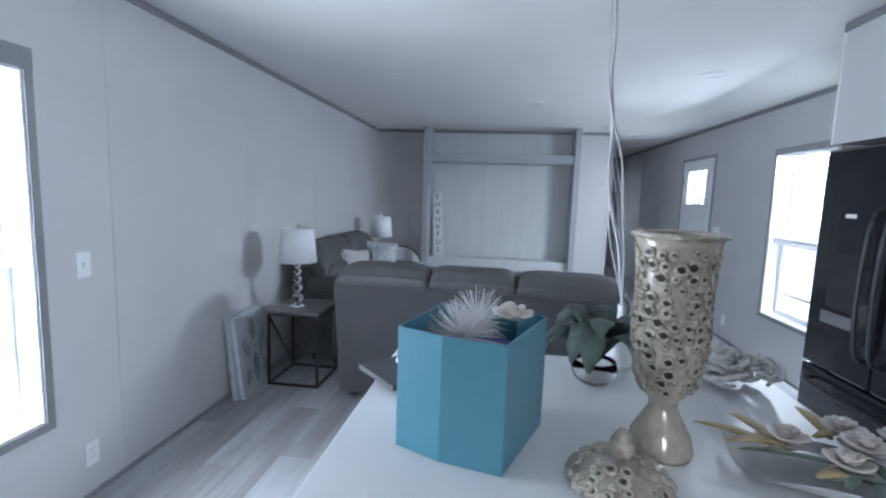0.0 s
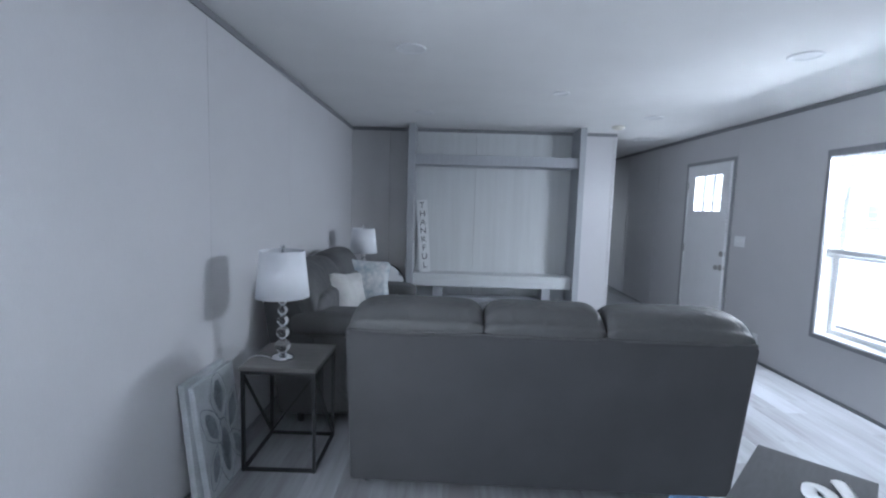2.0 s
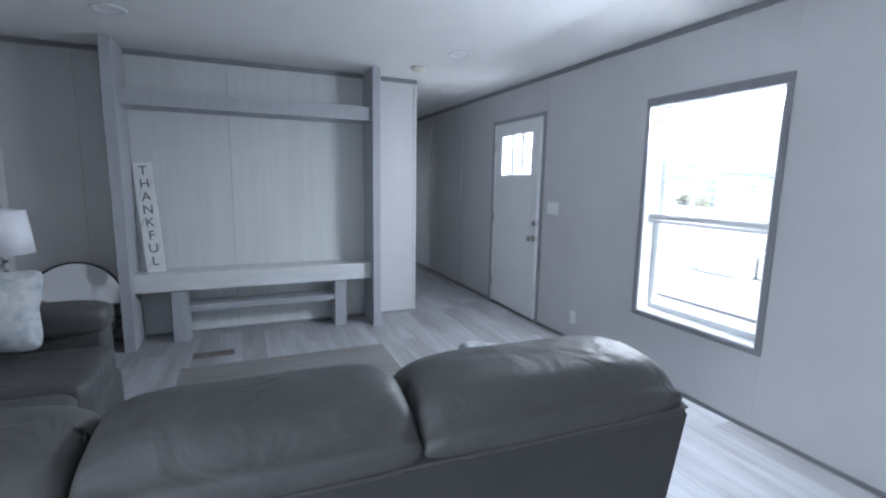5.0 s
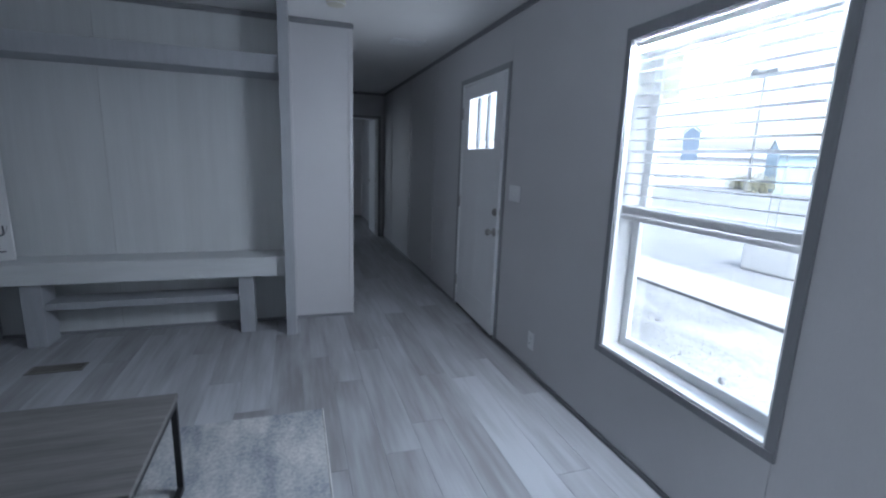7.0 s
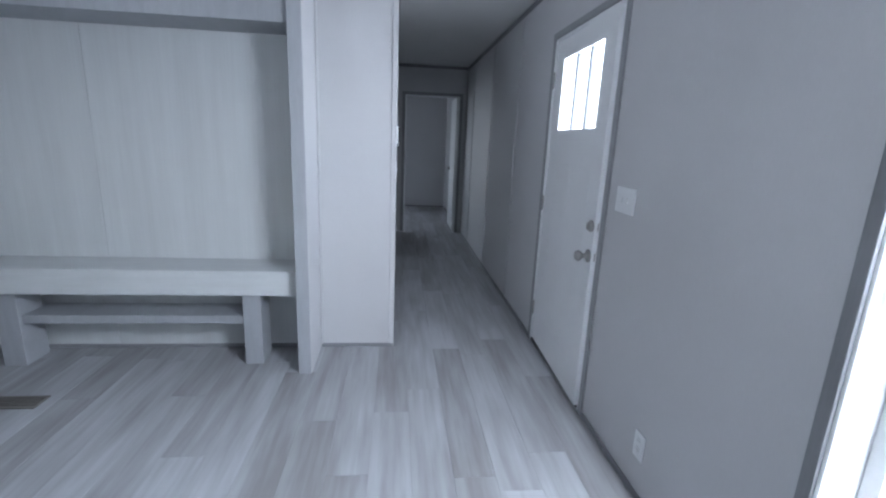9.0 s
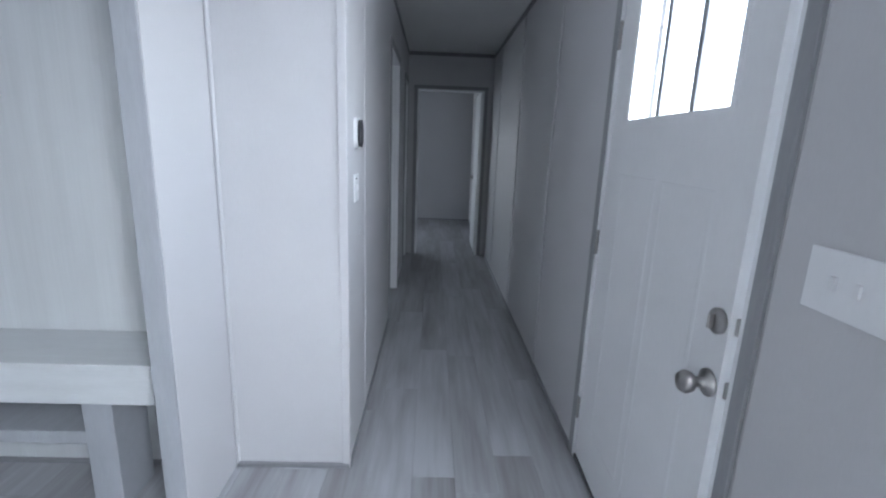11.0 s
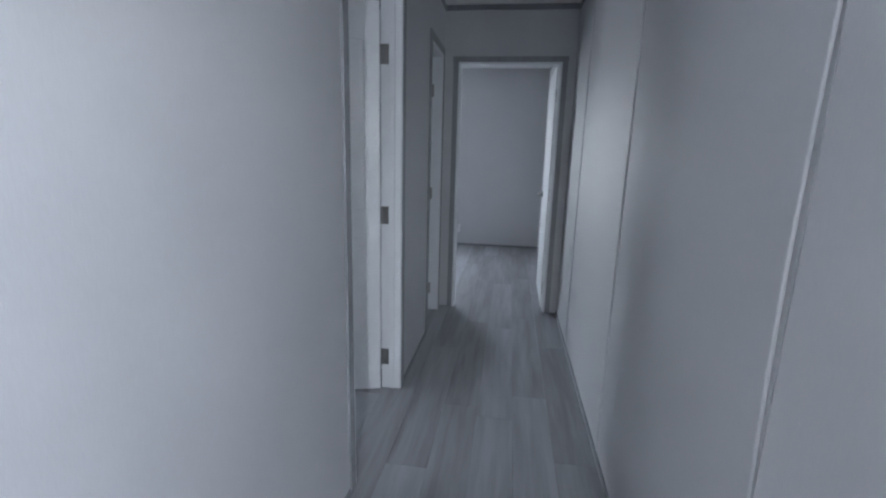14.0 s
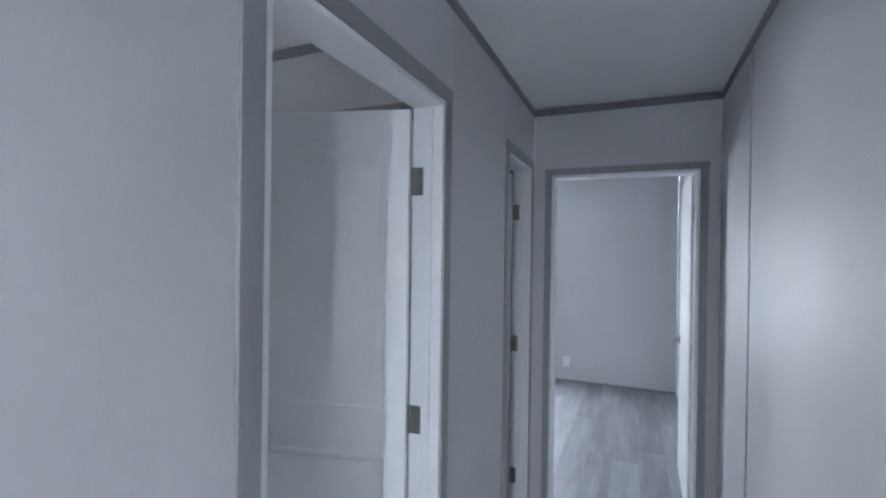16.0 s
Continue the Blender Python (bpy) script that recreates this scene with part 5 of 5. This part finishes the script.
rnd = random.Random(41)
for k in range(9):
    c = Vector((-0.09 + 0.26 * rnd.random(), -0.09 + 0.18 * rnd.random(), 0.055 + 0.045 * rnd.random()))
    bm = bmesh.new()
    for ring, (n, r) in enumerate(((7, 0.040), (6, 0.028), (4, 0.016))):
        for i in range(n):
            join(bm, turned(cushion((0, r * 0.6, 0), (r * 0.95, r * 1.1, 0.006), 0.8, 0.003, (10, 6), i + k), pose(0, 0, 0.008 * ring, 25 + 22 * ring, 0, 360 * i / n + 15 * ring)))
    part("flower_head", turned(bm, Matrix.Translation(c)), PETAL, bq, smooth=True)
for k in range(14):
    a = Vector((0.10 * rnd.uniform(-1, 1), 0.10 * rnd.uniform(-1, 1), 0.05))
    q, ln = rnd.uniform(0, 2 * math.pi), rnd.uniform(0.10, 0.19)
    d = Vector((math.cos(q), math.sin(q), rnd.uniform(0.0, 0.5)))
    pts = [a + d * ln * s - Vector((0, 0, 0.04 * s * s)) for s in np.linspace(0, 1, 7)]
    part("dry_leaf" if k % 2 else "green_leaf", sweep(pts, [0.004 + 0.015 * math.sin(math.pi * s) for s in np.linspace(0.05, 1, 7)], 6, flat=0.12), STRAW if k % 2 else LEAF, bq, smooth=True)

# ---------------------------------------------------------------- outside
GZ = -0.75
bm = bmesh.new()
xs = [-2500, -200, -60, -20, -8, -2, 2, 4, 6, 8, 10, 13, 17, 22, 30, 45, 70, 120, 300, 2500]
ys = [-2500, -200, -60, -20, -6, 0, 3, 5, 7, 9, 11, 14, 18, 24, 32, 45, 70, 120, 300, 2500]
vs = [[bm.verts.new((x, y, GZ + (0.05 * noise.noise(Vector((x * 0.3, y * 0.3, 0))) if abs(x) < 60 and abs(y) < 60 else 0))) for y in ys] for x in xs]
for i in range(len(xs) - 1):
    for j in range(len(ys) - 1):
        bm.faces.new((vs[i][j], vs[i + 1][j], vs[i + 1][j + 1], vs[i][j + 1]))
tagged(part("ground", bm, GRAVEL), "pale gravel yard around the home", "ground", kind="structure")
VIEW = Vector((0.72, 0.694, 0))
CROSS = Vector((0.694, -0.72, 0))
ORG = Vector((1.2, 2.85, GZ))


def out_at(d, s):
    p = ORG + VIEW * d + CROSS * s
    return (p.x, p.y, GZ)


FACE = math.degrees(math.atan2(CROSS.y, CROSS.x))
tagged(part("road", box(8.72, 46, -60, 70, GZ - 0.05, GZ + 0.056), ASPHALT), "grey asphalt lot beyond the yard", "road", kind="structure")
pave = part("pavement", box(7.13, 8.70, -60, 70, GZ - 0.06, GZ + 0.050), JOINT)
tagged(pave, "pale concrete strip along the yard", "pavement", kind="structure")
for k in range(12):
    part("slab", box(7.135, 8.695, -2 + 2.0 * k + 0.008, 2.0 * k - 0.008, GZ, GZ + 0.064, 0.008), CONCRETE, pave)


def house(at, w, d, h, rise, wallmat, roofmat, label, wins):
    b = thing("building", label, "building", at, FACE)
    bm = bmesh.new()
    prof = [(0, 0), (d, 0), (d, h), (d / 2, h + rise), (0, h)]
    ends = [[bm.verts.new((x, y, z)) for y, z in prof] for x in (-w / 2, w / 2)]
    for k in range(5):
        bm.faces.new((ends[0][k], ends[0][(k + 1) % 5], ends[1][(k + 1) % 5], ends[1][k]))
    bm.faces.new(ends[0])
    bm.faces.new(ends[1])
    part("wall", bm, wallmat, b)
    for y0, z0, y1, z1 in ((-0.4, h - 0.12, d / 2, h + rise + 0.12), (d + 0.4, h - 0.12, d / 2, h + rise + 0.12)):
        bm = bmesh.new()
        q = [bm.verts.new((x, y, z + o)) for o in (0.02, 0.2) for x, y, z in ((-w / 2 - 0.04, y0, z0), (w / 2 + 0.04, y0, z0), (w / 2 + 0.04, y1, z1), (-w / 2 - 0.04, y1, z1))]
        for f in ((0, 1, 2, 3), (4, 5, 6, 7), (0, 1, 5, 4), (1, 2, 6, 5), (2, 3, 7, 6), (3, 0, 4, 7)):
            bm.faces.new([q[i] for i in f])
        part("roof", bm, roofmat, b)
    for x0, x1, z0, z1 in wins:
        wn_ = part("window", box(x0, x1, -0.06, 0.02, z0, z1, 0.01), VINYL, b)
        part("pane", box(x0 + 0.08, x1 - 0.08, -0.08, -0.062, z0 + 0.08, z1 - 0.08), GLASSDARK, wn_)
    return b


house(out_at(60, -6.5), 27, 9, 3.3, 0.7, SIDING, ROOF, "long low pale building beyond the lot", [(2.4 + 1.4 * k, 3.72 + 1.4 * k, 0.72, 1.3) for k in range(4)])
house(out_at(50, 13.6), 14, 8, 3.5, 1.2, SLATE, ROOF, "pale blue-grey house with white windows", [(-4.6 + 3 * k, -3.5 + 3 * k, 1.0, 2.4) for k in range(4)])
house(out_at(60, -32), 20, 9, 3.0, 1.6, SIDING, ROOF, "pale gabled house across the lot", [(-8 + 3.5 * k, -6.6 + 3.5 * k, 1.0, 2.3) for k in range(5)])
lp = thing("street_lamp", "tall steel light pole with four lamp heads", "street lamp", out_at(52, 4.75), FACE)
part("pole", sweep([(0, 0, 0), (0, 0, 10.8)], [0.15, 0.10], 10), STEEL, lp)
part("footing", lathe([(0.35, 0), (0.35, 0.7), (0.0, 0.7)], 16), CONCRETE, lp)
for k in range(4):
    q = math.pi / 4 + math.pi / 2 * k
    part("lamp_head", turned(box(0.25, 1.35, -0.30, 0.30, 10.6, 10.95, 0.06), pose(0, 0, 0, 0, 0, math.degrees(q))), STEEL, lp)
for s, d in ((4.3, 55), (5.5, 49)):
    b = thing("bush", "dull brown-green bush by the light pole", "bush", out_at(d, s))
    rnd = random.Random(int(s * 10))
    bm = bmesh.new()
    for k in range(900):
        v = Vector((rnd.gauss(0, 0.55), rnd.gauss(0, 0.55), abs(rnd.gauss(0.7, 0.45)) + 0.05))
        n1 = Vector((rnd.gauss(0, 1), rnd.gauss(0, 1), rnd.gauss(0, 1))).normalized()
        n2 = n1.orthogonal().normalized()
        bm.faces.new([bm.verts.new(v + p) for p in (n1 * 0.10, n2 * 0.06, -n1 * 0.10, -n2 * 0.06)])
    part("foliage", bm, FOLIAGE, b)["kind"] = "stuff"
    for k in range(6):
        q = k
        part("stem", sweep([(0, 0, 0), (0.5 * math.cos(q), 0.5 * math.sin(q), 1.1)], [0.03, 0.01], 5), BARK, b)
for x, y, w, turn in ((9.95, 9.20, 1.15, -88), (10.25, 7.85, 1.45, -92)):
    cb = thing("concrete_block", "pale precast concrete block on the asphalt", "concrete block", (x, y, GZ + 0.056), turn, group="concrete blocks")
    part("block", box(-w / 2, w / 2, 0, 0.7, 0.0, 0.62, 0.05), PRECAST, cb)
rnd = random.Random(12)
for k in range(14):
    st = thing("stone", "loose grey stone on the gravel yard", "stone", out_at(rnd.uniform(2.2, 7), rnd.uniform(-2.5, 2)), rnd.uniform(0, 360), group="loose stones")
    part("rock", cushion((0, 0, 0.02), (rnd.uniform(0.06, 0.18), rnd.uniform(0.05, 0.10), 0.06), 0.7, 0.015, (10, 7), k), ASPHALT, st)

# pebbles strewn over the yard before the window
rnd = random.Random(77)
verts, faces = [], []
for k in range(9000):
    d = 1.6 + 8.5 * rnd.random() ** 1.4
    cx, cy, _ = out_at(d, rnd.uniform(-0.75, 0.75) * d + 0.3)
    if cx < XE + 0.35 or cx > 7.1:
        continue
    r, a, n0 = rnd.uniform(0.005, 0.014) * (1.8 if rnd.random() < 0.05 else 1), rnd.uniform(0, 3), len(verts)
    gz = GZ + 0.05 * noise.noise(Vector((cx * 0.3, cy * 0.3, 0)))
    for i in range(5):
        verts.append((cx + r * math.cos(a + 1.2566 * i) * rnd.uniform(0.7, 1.3), cy + r * math.sin(a + 1.2566 * i) * rnd.uniform(0.7, 1.3), gz - 0.03))
    for i in range(5):
        verts.append((cx + 0.55 * r * math.cos(a + 1.2566 * i), cy + 0.55 * r * math.sin(a + 1.2566 * i), gz + r * rnd.uniform(0.3, 0.6)))
    for i in range(5):
        j = (i + 1) % 5
        faces.append((n0 + i, n0 + j, n0 + 5 + j, n0 + 5 + i))
    faces.append(tuple(n0 + 5 + i for i in range(5)))
me = bpy.data.meshes.new("pebbles")
me.from_pydata(verts, [], faces)
me.materials.append(PEBBLE)
tagged(new("pebbles", me), "loose grey pebbles on the gravel yard", "gravel", kind="stuff")

# ---------------------------------------------------------------- floor planks
PW, PL = 0.180, 1.22
shared = {}
rnd = random.Random(7)
col, x = 0, XW - 0.02
while x < XE + 0.02:
    y = YK - rnd.uniform(0, PL)
    while y < YB:
        y0, y1, x1 = max(y, YK), min(y + PL, YB + 0.02), min(x + PW, XE + 0.02)
        hidden = x1 < 1.30 and y0 > 6.72 and y1 < 10.60 and not (x1 > 0.2 and y1 > 7.6 and y0 < 9.4)
        if y1 - y0 > 0.03 and not hidden:
            key = (round(x1 - x, 3), round(y1 - y0, 3))
            if key not in shared:
                w, l = key[0] / 2 - 0.0004, key[1] / 2 - 0.0004
                bm = bmesh.new()
                lo = [bm.verts.new((sx * w, sy * l, -0.0048)) for sx, sy in ((-1, -1), (1, -1), (1, 1), (-1, 1))]
                up = [bm.verts.new((sx * w, sy * l, -0.0008)) for sx, sy in ((-1, -1), (1, -1), (1, 1), (-1, 1))]
                tp = [bm.verts.new((sx * (w - 0.001), sy * (l - 0.001), 0.0)) for sx, sy in ((-1, -1), (1, -1), (1, 1), (-1, 1))]
                bm.faces.new(tp)
                for a, b in ((lo, up), (up, tp)):
                    for k in range(4):
                        bm.faces.new((a[k], a[(k + 1) % 4], b[(k + 1) % 4], b[k]))
                shared[key] = mesh_of(bm, "plank", PLANK)
            p = new("plank", shared[key])
            p.parent = floor
            p.location = ((x + x1) / 2, (y0 + y1) / 2, 0)
        y += PL
    x += PW
    col += 1
